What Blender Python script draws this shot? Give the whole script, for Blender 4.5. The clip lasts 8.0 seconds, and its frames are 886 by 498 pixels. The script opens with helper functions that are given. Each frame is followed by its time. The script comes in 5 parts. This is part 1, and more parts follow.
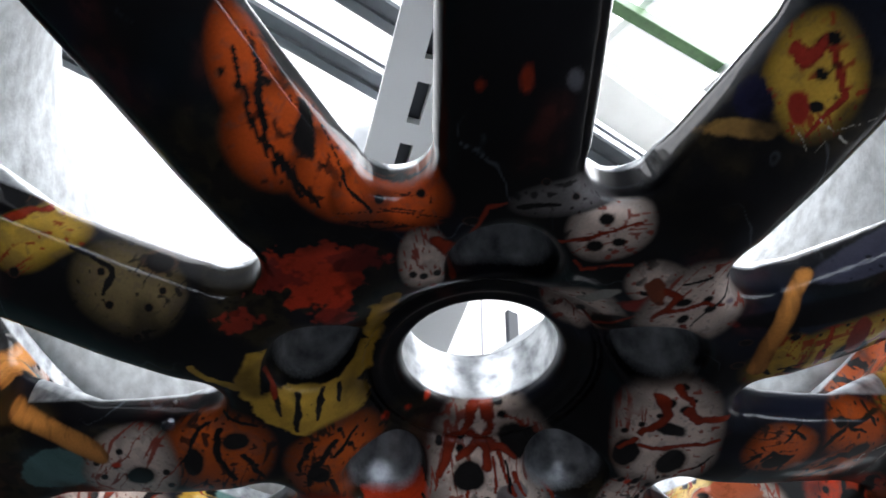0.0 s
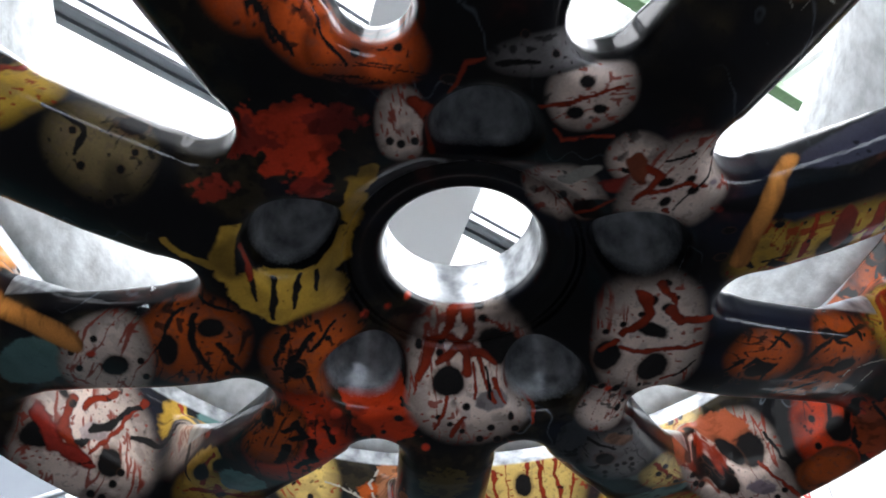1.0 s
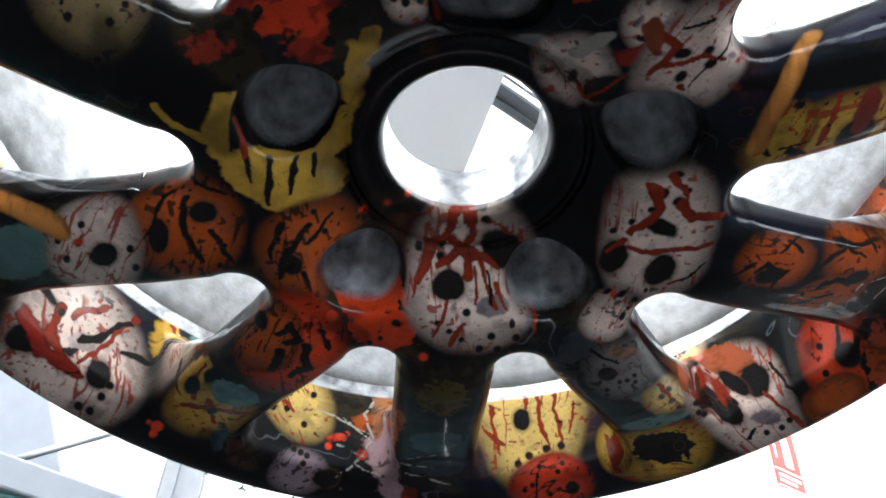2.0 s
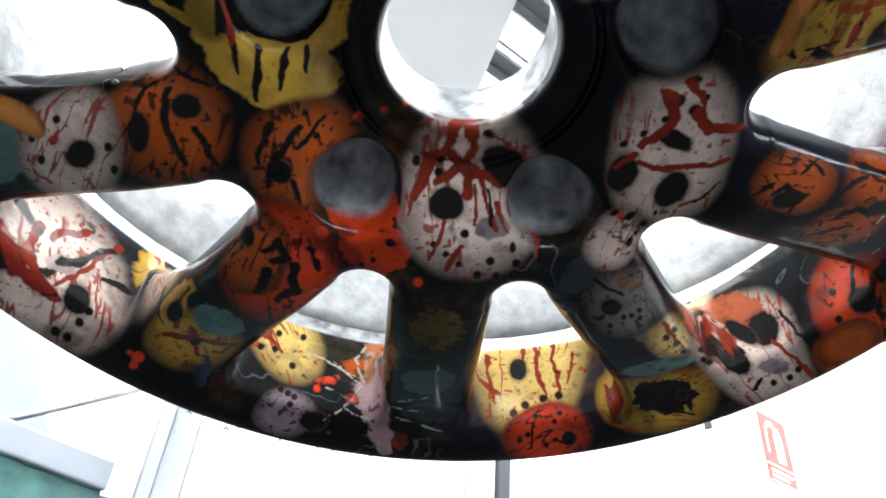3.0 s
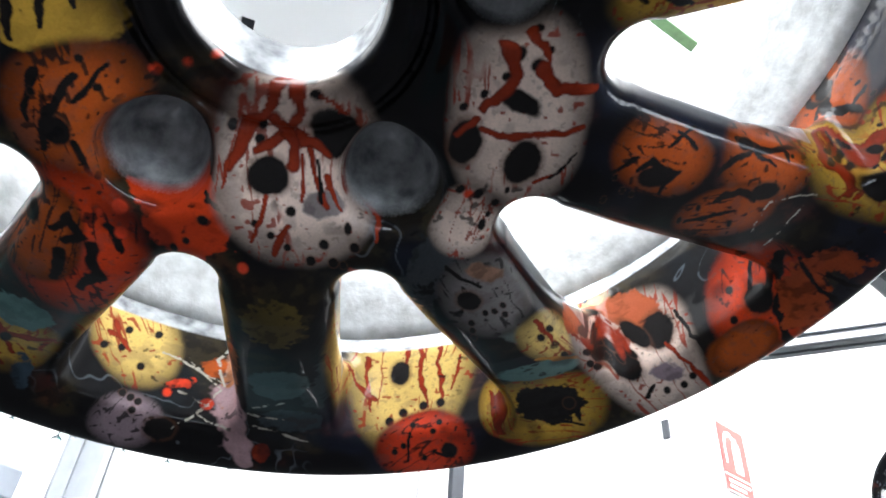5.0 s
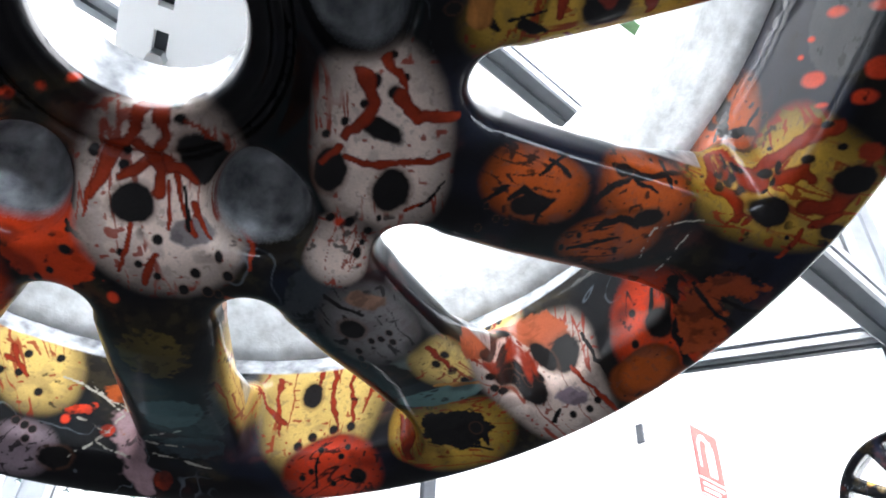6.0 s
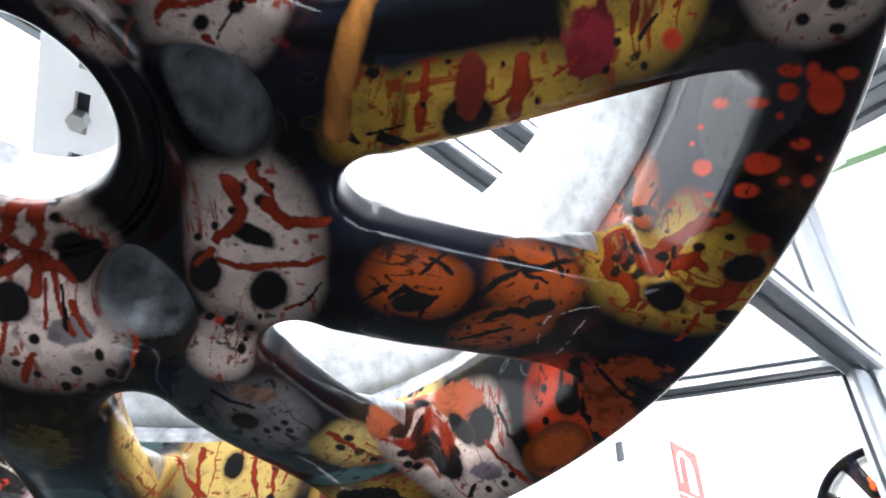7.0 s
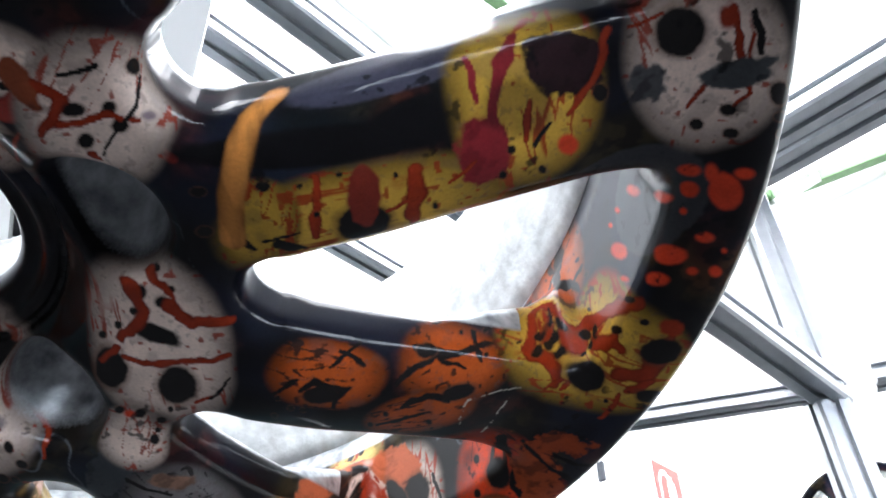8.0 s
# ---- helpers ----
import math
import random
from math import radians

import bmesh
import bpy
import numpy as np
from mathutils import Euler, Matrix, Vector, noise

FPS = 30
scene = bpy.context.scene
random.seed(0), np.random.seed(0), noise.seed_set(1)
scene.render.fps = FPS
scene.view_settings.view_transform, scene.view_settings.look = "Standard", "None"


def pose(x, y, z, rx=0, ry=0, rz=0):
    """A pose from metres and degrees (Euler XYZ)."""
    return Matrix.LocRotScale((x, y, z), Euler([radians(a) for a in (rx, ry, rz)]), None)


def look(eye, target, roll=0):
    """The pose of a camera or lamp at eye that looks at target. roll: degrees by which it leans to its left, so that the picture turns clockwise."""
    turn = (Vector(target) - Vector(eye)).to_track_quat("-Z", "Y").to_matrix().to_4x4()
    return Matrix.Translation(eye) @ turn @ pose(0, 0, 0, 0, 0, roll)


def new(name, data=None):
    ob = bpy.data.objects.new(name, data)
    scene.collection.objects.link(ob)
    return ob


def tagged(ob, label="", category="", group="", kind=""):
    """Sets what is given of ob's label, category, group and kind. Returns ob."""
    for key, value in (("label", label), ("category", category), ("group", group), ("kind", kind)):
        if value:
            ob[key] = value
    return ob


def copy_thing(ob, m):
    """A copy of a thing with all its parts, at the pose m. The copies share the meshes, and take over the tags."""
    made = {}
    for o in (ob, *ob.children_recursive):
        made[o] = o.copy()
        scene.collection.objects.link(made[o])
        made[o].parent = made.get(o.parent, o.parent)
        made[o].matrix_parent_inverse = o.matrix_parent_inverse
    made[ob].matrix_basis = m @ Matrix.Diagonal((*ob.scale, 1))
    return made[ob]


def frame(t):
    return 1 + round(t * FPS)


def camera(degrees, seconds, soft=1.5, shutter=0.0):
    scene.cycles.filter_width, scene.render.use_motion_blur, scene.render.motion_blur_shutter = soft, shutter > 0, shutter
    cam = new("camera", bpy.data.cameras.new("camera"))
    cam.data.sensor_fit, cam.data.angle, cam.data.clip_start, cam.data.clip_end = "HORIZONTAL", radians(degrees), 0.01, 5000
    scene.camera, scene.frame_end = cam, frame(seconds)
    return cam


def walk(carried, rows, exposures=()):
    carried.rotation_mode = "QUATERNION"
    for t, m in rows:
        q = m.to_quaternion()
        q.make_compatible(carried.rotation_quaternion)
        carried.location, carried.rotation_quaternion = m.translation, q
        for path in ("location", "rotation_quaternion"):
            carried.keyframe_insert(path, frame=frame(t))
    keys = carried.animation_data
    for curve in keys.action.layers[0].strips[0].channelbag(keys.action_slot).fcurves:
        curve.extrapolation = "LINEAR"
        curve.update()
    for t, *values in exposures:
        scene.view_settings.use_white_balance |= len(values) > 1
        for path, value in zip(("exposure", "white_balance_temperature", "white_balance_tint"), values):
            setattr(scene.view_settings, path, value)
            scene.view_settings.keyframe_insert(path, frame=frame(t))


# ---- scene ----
cam = camera(64.3, 8.0, soft=1.8)
PATH = [
    (0, (0.071, 0.037, 0.868), (-0.182, 1.569, 2.128), 1.1),
    (0.5, (0.074, 0.052, 0.856), (-0.183, 1.593, 2.104), 1.7),
    (1, (0.076, 0.069, 0.837), (-0.184, 1.61, 2.085), 2.6),
    (1.5, (0.074, 0.086, 0.824), (-0.185, 1.637, 2.06), 3.1),
    (3, (0.069, 0.137, 0.797), (-0.188, 1.712, 2.003), 5.3),
    (3.5, (0.078, 0.153, 0.8), (-0.171, 1.737, 1.996), 5.7),
    (4, (0.09, 0.166, 0.804), (-0.137, 1.751, 2.002), 5.3),
    (4.5, (0.103, 0.176, 0.813), (-0.099, 1.75, 2.029), 4.9),
    (6, (0.158, 0.184, 0.833), (0.028, 1.748, 2.072), 3.4),
    (6.5, (0.177, 0.176, 0.848), (0.073, 1.731, 2.102), 2.4),
    (7, (0.193, 0.17, 0.859), (0.106, 1.712, 2.13), 1.9),
    (7.5, (0.208, 0.162, 0.871), (0.145, 1.687, 2.163), 1.3),
    (8, (0.218, 0.154, 0.879), (0.174, 1.669, 2.184), 0.6),
]
walk(cam, [(t, look(eye, target, roll)) for t, eye, target, roll in PATH], [(0.0, -0.95, 6250, 12), (0.8, -0.75, 6250, 12), (1.5, -0.45, 6300, 11), (3.0, 0.12, 6400, 10), (4.5, 0.15, 6400, 10), (6.0, 0.15, 6250, 12), (8.0, 0.12, 6200, 12)])

# ---- world and light ----
SKY_WATTS = 1400
world = bpy.data.worlds.new("world")
scene.world = world
world.use_nodes = True
wn = world.node_tree.nodes
sky = wn.new("ShaderNodeTexSky")
sky.sky_type = "NISHITA"
sky.sun_disc = False
sky.sun_elevation, sky.sun_rotation = radians(40), radians(200)
world.node_tree.links.new(sky.outputs[0], wn["Background"].inputs[0])
wn["Background"].inputs[1].default_value = 0.1


def area_lamp(name, m, sx, sy, watts, colour=(1, 1, 1)):
    data = bpy.data.lights.new(name, "AREA")
    data.shape, data.size, data.size_y, data.energy, data.color = "RECTANGLE", sx, sy, watts, colour
    ob = new(name, data)
    ob.matrix_world = m
    return ob


# ---- materials ----
def material(name, base=(0.8, 0.8, 0.8), rough=0.5, metal=0.0, grain=0.0, scale=20.0, bump=0.0, coat=0.0, stain=0.0):
    """A surface with fine grain and broad stains in its colour, gloss and relief."""
    mat = bpy.data.materials.new(name)
    mat.use_nodes = True
    nodes, links = mat.node_tree.nodes, mat.node_tree.links
    b = nodes["Principled BSDF"]
    b.inputs["Roughness"].default_value, b.inputs["Metallic"].default_value = rough, metal
    b.inputs["Coat Weight"].default_value, b.inputs["Coat Roughness"].default_value = coat, 0.04
    co = nodes.new("ShaderNodeTexCoord")
    fine, broad = nodes.new("ShaderNodeTexNoise"), nodes.new("ShaderNodeTexNoise")
    fine.inputs["Scale"].default_value, fine.inputs["Detail"].default_value = scale, 6
    broad.inputs["Scale"].default_value, broad.inputs["Detail"].default_value = scale / 9, 4
    for n in (fine, broad):
        links.new(co.outputs["Object"], n.inputs["Vector"])
    tint = nodes.new("ShaderNodeMixRGB")
    tint.blend_type = "MULTIPLY"
    ramp = nodes.new("ShaderNodeMapRange")
    ramp.inputs["From Min"].default_value, ramp.inputs["From Max"].default_value = 0.3, 0.7
    ramp.inputs["To Min"].default_value = 1 - grain
    links.new(fine.outputs["Fac"], ramp.inputs["Value"])
    second = nodes.new("ShaderNodeMapRange")
    second.inputs["From Min"].default_value, second.inputs["From Max"].default_value = 0.3, 0.7
    second.inputs["To Min"].default_value = 1 - stain
    links.new(broad.outputs["Fac"], second.inputs["Value"])
    both = nodes.new("ShaderNodeMath")
    both.operation = "MULTIPLY"
    links.new(ramp.outputs[0], both.inputs[0])
    links.new(second.outputs[0], both.inputs[1])
    tint.inputs[0].default_value = 1
    tint.inputs[1].default_value = (*base, 1)
    links.new(both.outputs[0], tint.inputs[2])
    links.new(tint.outputs[0], b.inputs["Base Color"])
    if bump:
        bn = nodes.new("ShaderNodeBump")
        bn.inputs["Strength"].default_value, bn.inputs["Distance"].default_value = bump, 0.002
        links.new(fine.outputs["Fac"], bn.inputs["Height"])
        links.new(bn.outputs[0], b.inputs["Normal"])
    return mat


WHITE = material("white_paint", (0.85, 0.85, 0.83), 0.6, grain=0.05, scale=8, bump=0.05, stain=0.06)
DIM = material("bounce_cutting_grey", (0.07, 0.07, 0.075), 0.8, grain=0.1, scale=8, stain=0.1)
PANEL = material("white_panel", (0.86, 0.87, 0.87), 0.35, grain=0.03, scale=5, stain=0.04)
FLOOR = material("grey_floor", (0.018, 0.018, 0.020), 0.9, grain=0.25, scale=14, bump=0.1, stain=0.2)
ALU = material("anodised_aluminium", (0.46, 0.48, 0.50), 0.42, 0.9, grain=0.12, scale=40, stain=0.1)
GREEN = material("green_paint", (0.075, 0.17, 0.06), 0.45, grain=0.3, scale=30, stain=0.2)
DARK = material("dark_rubber", (0.03, 0.035, 0.045), 0.5, grain=0.2, scale=40)
TEAL = material("teal_water_sheet", (0.13, 0.34, 0.31), 0.25, grain=0.45, scale=22, bump=0.3, stain=0.4)
DADO = material("slate_teal_sheet", (0.045, 0.085, 0.095), 0.5, grain=0.3, scale=12, stain=0.4)
PALE = material("pale_grey_paint", (0.34, 0.37, 0.41), 0.4, grain=0.1, scale=20, stain=0.15)
RED = material("sign_red", (0.70, 0.05, 0.04), 0.35, grain=0.1, scale=60)
SIGNWHITE = material("sign_white", (0.85, 0.85, 0.83), 0.4, grain=0.05, scale=60)
DARKGREY = material("grey_joint", (0.30, 0.30, 0.31), 0.6, grain=0.15, scale=40)
STEEL = material("zinc_steel", (0.55, 0.56, 0.57), 0.35, 1.0, grain=0.15, scale=70, stain=0.1)
BARE = material("whitened_cast_aluminium", (0.82, 0.85, 0.86), 0.5, 0.1, grain=0.40, scale=95, bump=0.5, stain=0.35)


# ---- mesh helpers ----
def part(name, bm, mat, parent=None, label="", smooth=False):
    me = bpy.data.meshes.new(name)
    bm.normal_update()
    bm.to_mesh(me)
    bm.free()
    for p in me.polygons:
        p.use_smooth = smooth
    if mat:
        me.materials.append(mat)
    ob = new(name, me)
    if parent:
        ob.parent = parent
    if label:
        tagged(ob, label)
    return ob


def box(bm, x0, y0, z0, x1, y1, z1, bevel=0.0, m=None):
    made = bmesh.ops.create_cube(bm, size=1)["verts"]
    for v in made:
        v.co = Vector(((x0 + x1) / 2 + v.co.x * (x1 - x0), (y0 + y1) / 2 + v.co.y * (y1 - y0), (z0 + z1) / 2 + v.co.z * (z1 - z0)))
    if bevel:
        edges = list({e for v in made for e in v.link_edges})
        got = bmesh.ops.bevel(bm, geom=edges, offset=bevel, segments=2, affect="EDGES", profile=0.5)
        made = list({v for f in got["faces"] for v in f.verts} | {v for v in made if v.is_valid})
    if m:
        for v in made:
            v.co = m @ v.co
    return made


def thing(name, label, category, group="", kind="", m=None):
    ob = new(name)
    if m:
        ob.matrix_world = m
    return tagged(ob, label, category, group, kind)


# ---- the room ----
ROOM = pose(0, 0, 0, 0, 0, 45)  # the walls stand at 45 degrees to the camera's first line


def slab(name, x0, y0, z0, x1, y1, z1, mat, label, category):
    bm = bmesh.new()
    box(bm, x0, y0, z0, x1, y1, z1, m=ROOM)
    return tagged(part(name, bm, mat), label, category, kind="structure")


X0, X1, Y0, Y1, H = -3.5, 4.8, -3.0, 1.9, 4.5
SKY_X0, SKY_X1, SKY_Y0, SKY_Y1 = -3.2, 4.5, -2.7, 1.6
slab("floor", X0 - 0.2, Y0 - 0.2, -0.1, X1 + 0.2, Y1 + 0.2, 0.0, FLOOR, "dark grey sealed workshop floor with faint stains", "floor")
slab("wall_north", X0 - 0.2, Y1, 0, X1 + 0.2, Y1 + 0.2, H, WHITE, "white painted workshop wall", "wall")
slab("wall_east", X1, Y0, 0, X1 + 0.2, Y1, H, WHITE, "white painted workshop wall", "wall")
# west and south walls stay out of view, dark to keep bounce off the wheel
slab("wall_west", X0 - 0.2, Y0, 0, X0, Y1, H, DIM, "unseen workshop wall, dark grey to cut bounced light", "wall")
# the wall behind the camera has a row of windows
WIN_X0, WIN_X1, WIN_Z0, WIN_Z1 = -3.2, 3.0, 1.1, 2.0
bm = bmesh.new()
box(bm, X0 - 0.2, Y0 - 0.2, 0, X1 + 0.2, Y0, WIN_Z0, m=ROOM)
box(bm, X0 - 0.2, Y0 - 0.2, WIN_Z1, X1 + 0.2, Y0, H, m=ROOM)
box(bm, X0 - 0.2, Y0 - 0.2, WIN_Z0, WIN_X0, Y0, WIN_Z1, m=ROOM)
box(bm, WIN_X1, Y0 - 0.2, WIN_Z0, X1 + 0.2, Y0, WIN_Z1, m=ROOM)
tagged(part("wall_south", bm, DIM), "unseen workshop wall, dark grey to cut bounced light, with a row of windows", "wall", kind="structure")
# the ceiling leaves a long skylight open, assumed as the light from above
bm = bmesh.new()
box(bm, X0 - 0.2, Y0 - 0.2, H, X1 + 0.2, SKY_Y0, H + 0.15, m=ROOM)
box(bm, X0 - 0.2, SKY_Y1, H, X1 + 0.2, Y1 + 0.2, H + 0.15, m=ROOM)
box(bm, X0 - 0.2, SKY_Y0, H, SKY_X0, SKY_Y1, H + 0.15, m=ROOM)
box(bm, SKY_X1, SKY_Y0, H, X1 + 0.2, SKY_Y1, H + 0.15, m=ROOM)
tagged(part("ceiling", bm, WHITE), "white painted workshop ceiling round an assumed skylight", "ceiling", kind="structure")
skylight = thing("window_skylight", "long white-framed skylight, assumed as the source of the overhead light", "skylight", kind="structure")
for k in range(8):
    x = SKY_X0 + (SKY_X1 - SKY_X0) * k / 7
    bm = bmesh.new()
    box(bm, x - 0.025, SKY_Y0, H + 0.02, x + 0.025, SKY_Y1, H + 0.10, m=ROOM)
    part("bar", bm, PANEL, skylight)
window_row = thing("window_1", "long row of daylit panes in white frames", "window", kind="structure")
for k in range(12):
    x = WIN_X0 + (WIN_X1 - WIN_X0) * k / 11
    bm = bmesh.new()
    box(bm, x - 0.06, Y0 - 0.14, WIN_Z0, x + 0.06, Y0 - 0.04, WIN_Z1, m=ROOM)
    part("mullion", bm, PANEL, window_row)


def glow(name, strength, colour, m, sx, sy, label):
    """A plain bright sky behind an opening."""
    mat = bpy.data.materials.new(name)
    mat.use_nodes = True
    b = mat.node_tree.nodes["Principled BSDF"]
    b.inputs["Base Color"].default_value = (0, 0, 0, 1)
    b.inputs["Emission Color"].default_value, b.inputs["Emission Strength"].default_value = (*colour, 1), strength
    bm = bmesh.new()
    box(bm, -sx / 2, -sy / 2, 0, sx / 2, sy / 2, 0.02, m=m)
    tagged(part(name, bm, mat), label, "sky", kind="structure")


# glowing sheet added over the assumed skylight, so the opening looks white
glow("backdrop_skylight", 2.0, (0.97, 0.99, 1.0), ROOM @ pose((SKY_X0 + SKY_X1) / 2, (SKY_Y0 + SKY_Y1) / 2, H + 0.9), 11.0, 8.0, "glowing white sheet added over the assumed skylight")
glow("backdrop_window", 18.0, (0.84, 0.92, 1.0), ROOM @ pose((WIN_X0 + WIN_X1) / 2, Y0 - 0.6, 1.6, 90), 8.5, 3.0, "bright white sky outside the windows")
# added lamp: main light from above, through the assumed skylight
area_lamp("assumed_skylight_lamp", ROOM @ pose((SKY_X0 + SKY_X1) / 2, (SKY_Y0 + SKY_Y1) / 2, H + 0.2), SKY_X1 - SKY_X0, SKY_Y1 - SKY_Y0, SKY_WATTS, (0.98, 0.99, 1.0))


def wall_strip(name, p, w, z0, z1, proud, mat, label, category):
    bm = bmesh.new()
    box(bm, p - w / 2, Y1 - proud, z0, p + w / 2, Y1 - 0.002, z1, 0.002, ROOM)
    return tagged(part(name, bm, mat), label, category, kind="structure")


bm = bmesh.new()
box(bm, X0, Y1 - 0.012, 0, X1, Y1 - 0.002, 1.28, 0.0, ROOM)
tagged(part("trim_dado", bm, DADO), "slate teal washable sheet along the foot of the white wall", "wall sheet", kind="structure")
wall_strip("trim_dark", 1.82, 0.055, 0.0, 2.6, 0.025, DARK, "dark upright seal between two white wall panels", "seal")
wall_strip("trim_light", 1.74, 0.05, 0.0, 2.6, 0.03, PANEL, "white upright cover strip on the wall", "trim")
for p in (1.66, 3.02, 3.09, 3.40, 3.46, 4.25):
    wall_strip("trim_joint", p, 0.008, 1.29, 3.2, 0.006, DARKGREY, "thin grey upright joint between wall panels", "trim")
bm = bmesh.new()
box(bm, 3.18, Y1 - 0.04, 2.30, 3.198, Y1 - 0.002, 2.40, 0.004, ROOM)
tagged(part("door_handle", bm, DARK), "dark upright pull handle on a white wall panel", "handle")


def safety_sign():
    """A red board with a white fire extinguisher, and lines of small print that cannot be read."""
    base = ROOM @ pose(3.73, Y1 - 0.004, 2.20)
    sign = thing("safety_sign", "red fire extinguisher sign on the white wall", "sign", m=base)
    w, h = 0.27, 0.39

    def piece(name, mat, shapes, lift):
        bm = bmesh.new()
        for x0, z0, x1, z1 in shapes:
            box(bm, x0, -0.003 - lift, z0, x1, -lift, z1)
        part(name, bm, mat, sign)

    piece("board", RED, [(0, 0, w, h)], 0.0)
    piece("border", SIGNWHITE, [(0.0, 0.09, w, 0.098), (0.0, 0.0, w, 0.006)], 0.003)
    bm = bmesh.new()
    rows = [(0.0, 0.0), (0.036, 0.0), (0.038, 0.01), (0.038, 0.15), (0.03, 0.175), (0.014, 0.185), (0.014, 0.205), (0.0, 0.205)]
    right = [bm.verts.new((0.16 + r, -0.0062, 0.125 + z)) for r, z in rows]
    left = [bm.verts.new((0.16 - r, -0.0062, 0.125 + z)) for r, z in rows[1:-1]][::-1]
    bm.faces.new(right + left)
    got = bmesh.ops.extrude_face_region(bm, geom=bm.faces[:])
    for v in got["geom"]:
        if isinstance(v, bmesh.types.BMVert):
            v.co.y += 0.003
    part("extinguisher_symbol", bm, SIGNWHITE, sign)
    bm = bmesh.new()
    for k in range(9):
        a = math.pi * (0.15 + 0.85 * k / 8)
        x, z = 0.10 + 0.055 * math.cos(a), 0.27 + 0.07 * math.sin(a)
        box(bm, x - 0.008, -0.006, z - 0.014, x + 0.008, -0.003, z + 0.014)
    box(bm, 0.037, -0.006, 0.16, 0.051, -0.003, 0.275)
    part("hose_symbol", bm, SIGNWHITE, sign)
    piece("print_line", SIGNWHITE, [(0.03, 0.055, 0.24, 0.07), (0.03, 0.025, 0.19, 0.04)], 0.003)
    return sign


safety_sign()


# ---- the wheel ----
AXIS = Vector((0.0873, -0.200, -0.9759)).normalized()
ACROSS = (Vector((1, 0, 0)) - AXIS * AXIS.x).normalized()
UPWARD = AXIS.cross(ACROSS)
WHEEL = Matrix.Translation((0.0437, 0.3094, 1.0326)) @ Matrix((ACROSS, UPWARD, AXIS)).transposed().to_4x4()
BORE, LIP = 0.035, 0.272
FIRST_WINDOW, FIRST_LUG, LUG_CIRCLE = 25.5, 7.0, 0.0705


FACE_R = np.linspace(0, 0.28, 561)
FACE_Z = np.interp(FACE_R, (0.0, 0.035, 0.038, 0.043, 0.0455, 0.048, 0.0505, 0.062, 0.078, 0.12, 0.15, 0.18, 0.22, 0.25, 0.262, 0.280),
                   (0.006, 0.006, 0.009, 0.0095, 0.0118, 0.0118, 0.0100, 0.024, 0.032, 0.033, 0.0285, 0.0215, 0.0135, 0.0165, 0.020, 0.018))
FACE_SOFT = np.convolve(np.pad(FACE_Z, 18, mode="edge"), np.hanning(39)[1:-1] / np.hanning(39).sum(), mode="valid")
FACE_Z = np.where(FACE_R < 0.052, FACE_Z, FACE_SOFT)


def face_height(r):
    """Height of the wheel's outer face over the bore's edge, at radius r."""
    return np.interp(r, FACE_R, FACE_Z)


def back_height(r):
    """Height of the back of the spokes; near the lip the cast band reaches far down behind the windows."""
    return np.interp(r, (0.0, 0.085, 0.10, 0.13, 0.155, 0.175, 0.20, 0.222, 0.236, 0.242), (-0.030, -0.030, 0.004, 0.008, 0.004, 0.0, -0.014, -0.026, -0.040, -0.068))


def smooth_max(a, b, k):
    h = np.clip(0.5 + 0.5 * (a - b) / k, 0, 1)
    return b + (a - b) * h + k * h * (1 - h)


def wheel_field(x, y, z):
    """Distance to the cast face of the wheel: below zero inside the metal."""
    r = np.hypot(x, y)
    turn = np.arctan2(y, x)
    # ten windows between the spokes, narrow at the hub and wide at the lip
    step = radians(36)
    a = (turn - radians(FIRST_WINDOW) + step / 2) % step - step / 2
    u, v = r * np.cos(a), r * np.sin(a)
    h = np.clip((u - 0.121) / 0.141, 0, 1)
    hole = np.hypot(u - (0.121 + 0.141 * h), v) - (0.0122 + 0.045 * h) - 0.06 * (z - 0.01)
    hole = smooth_max(hole, (r - (0.2425 + 0.08 * (z - 0.018))) * 0.95, 0.014)
    # the spokes are crowned along their middle
    off = r * np.sin(radians(18) - np.abs(a))
    crown = 0.0045 * np.clip(1 - (off / 0.022) ** 2, 0, 1) * np.clip((r - 0.095) / 0.035, 0, 1) * np.clip((0.235 - r) / 0.05, 0, 1)
    d = smooth_max((z - face_height(r) - crown) * 0.93, r - LIP, 0.006)
    d = smooth_max(d, back_height(r) - z, 0.004)
    d = smooth_max(d, -hole, 0.0095)
    # five deep bolt pockets
    step = radians(72)
    a = (turn - radians(FIRST_LUG) + step / 2) % step - step / 2
    u, v = r * np.cos(a) - LUG_CIRCLE, r * np.sin(a)
    w = np.hypot(u, v)
    pocket = smooth_max(w - 0.0185 - 0.25 * (z - 0.02), -0.014 - z, 0.034)
    d = smooth_max(d, -pocket, 0.005)
    return smooth_max(d, BORE - r, 0.0035)


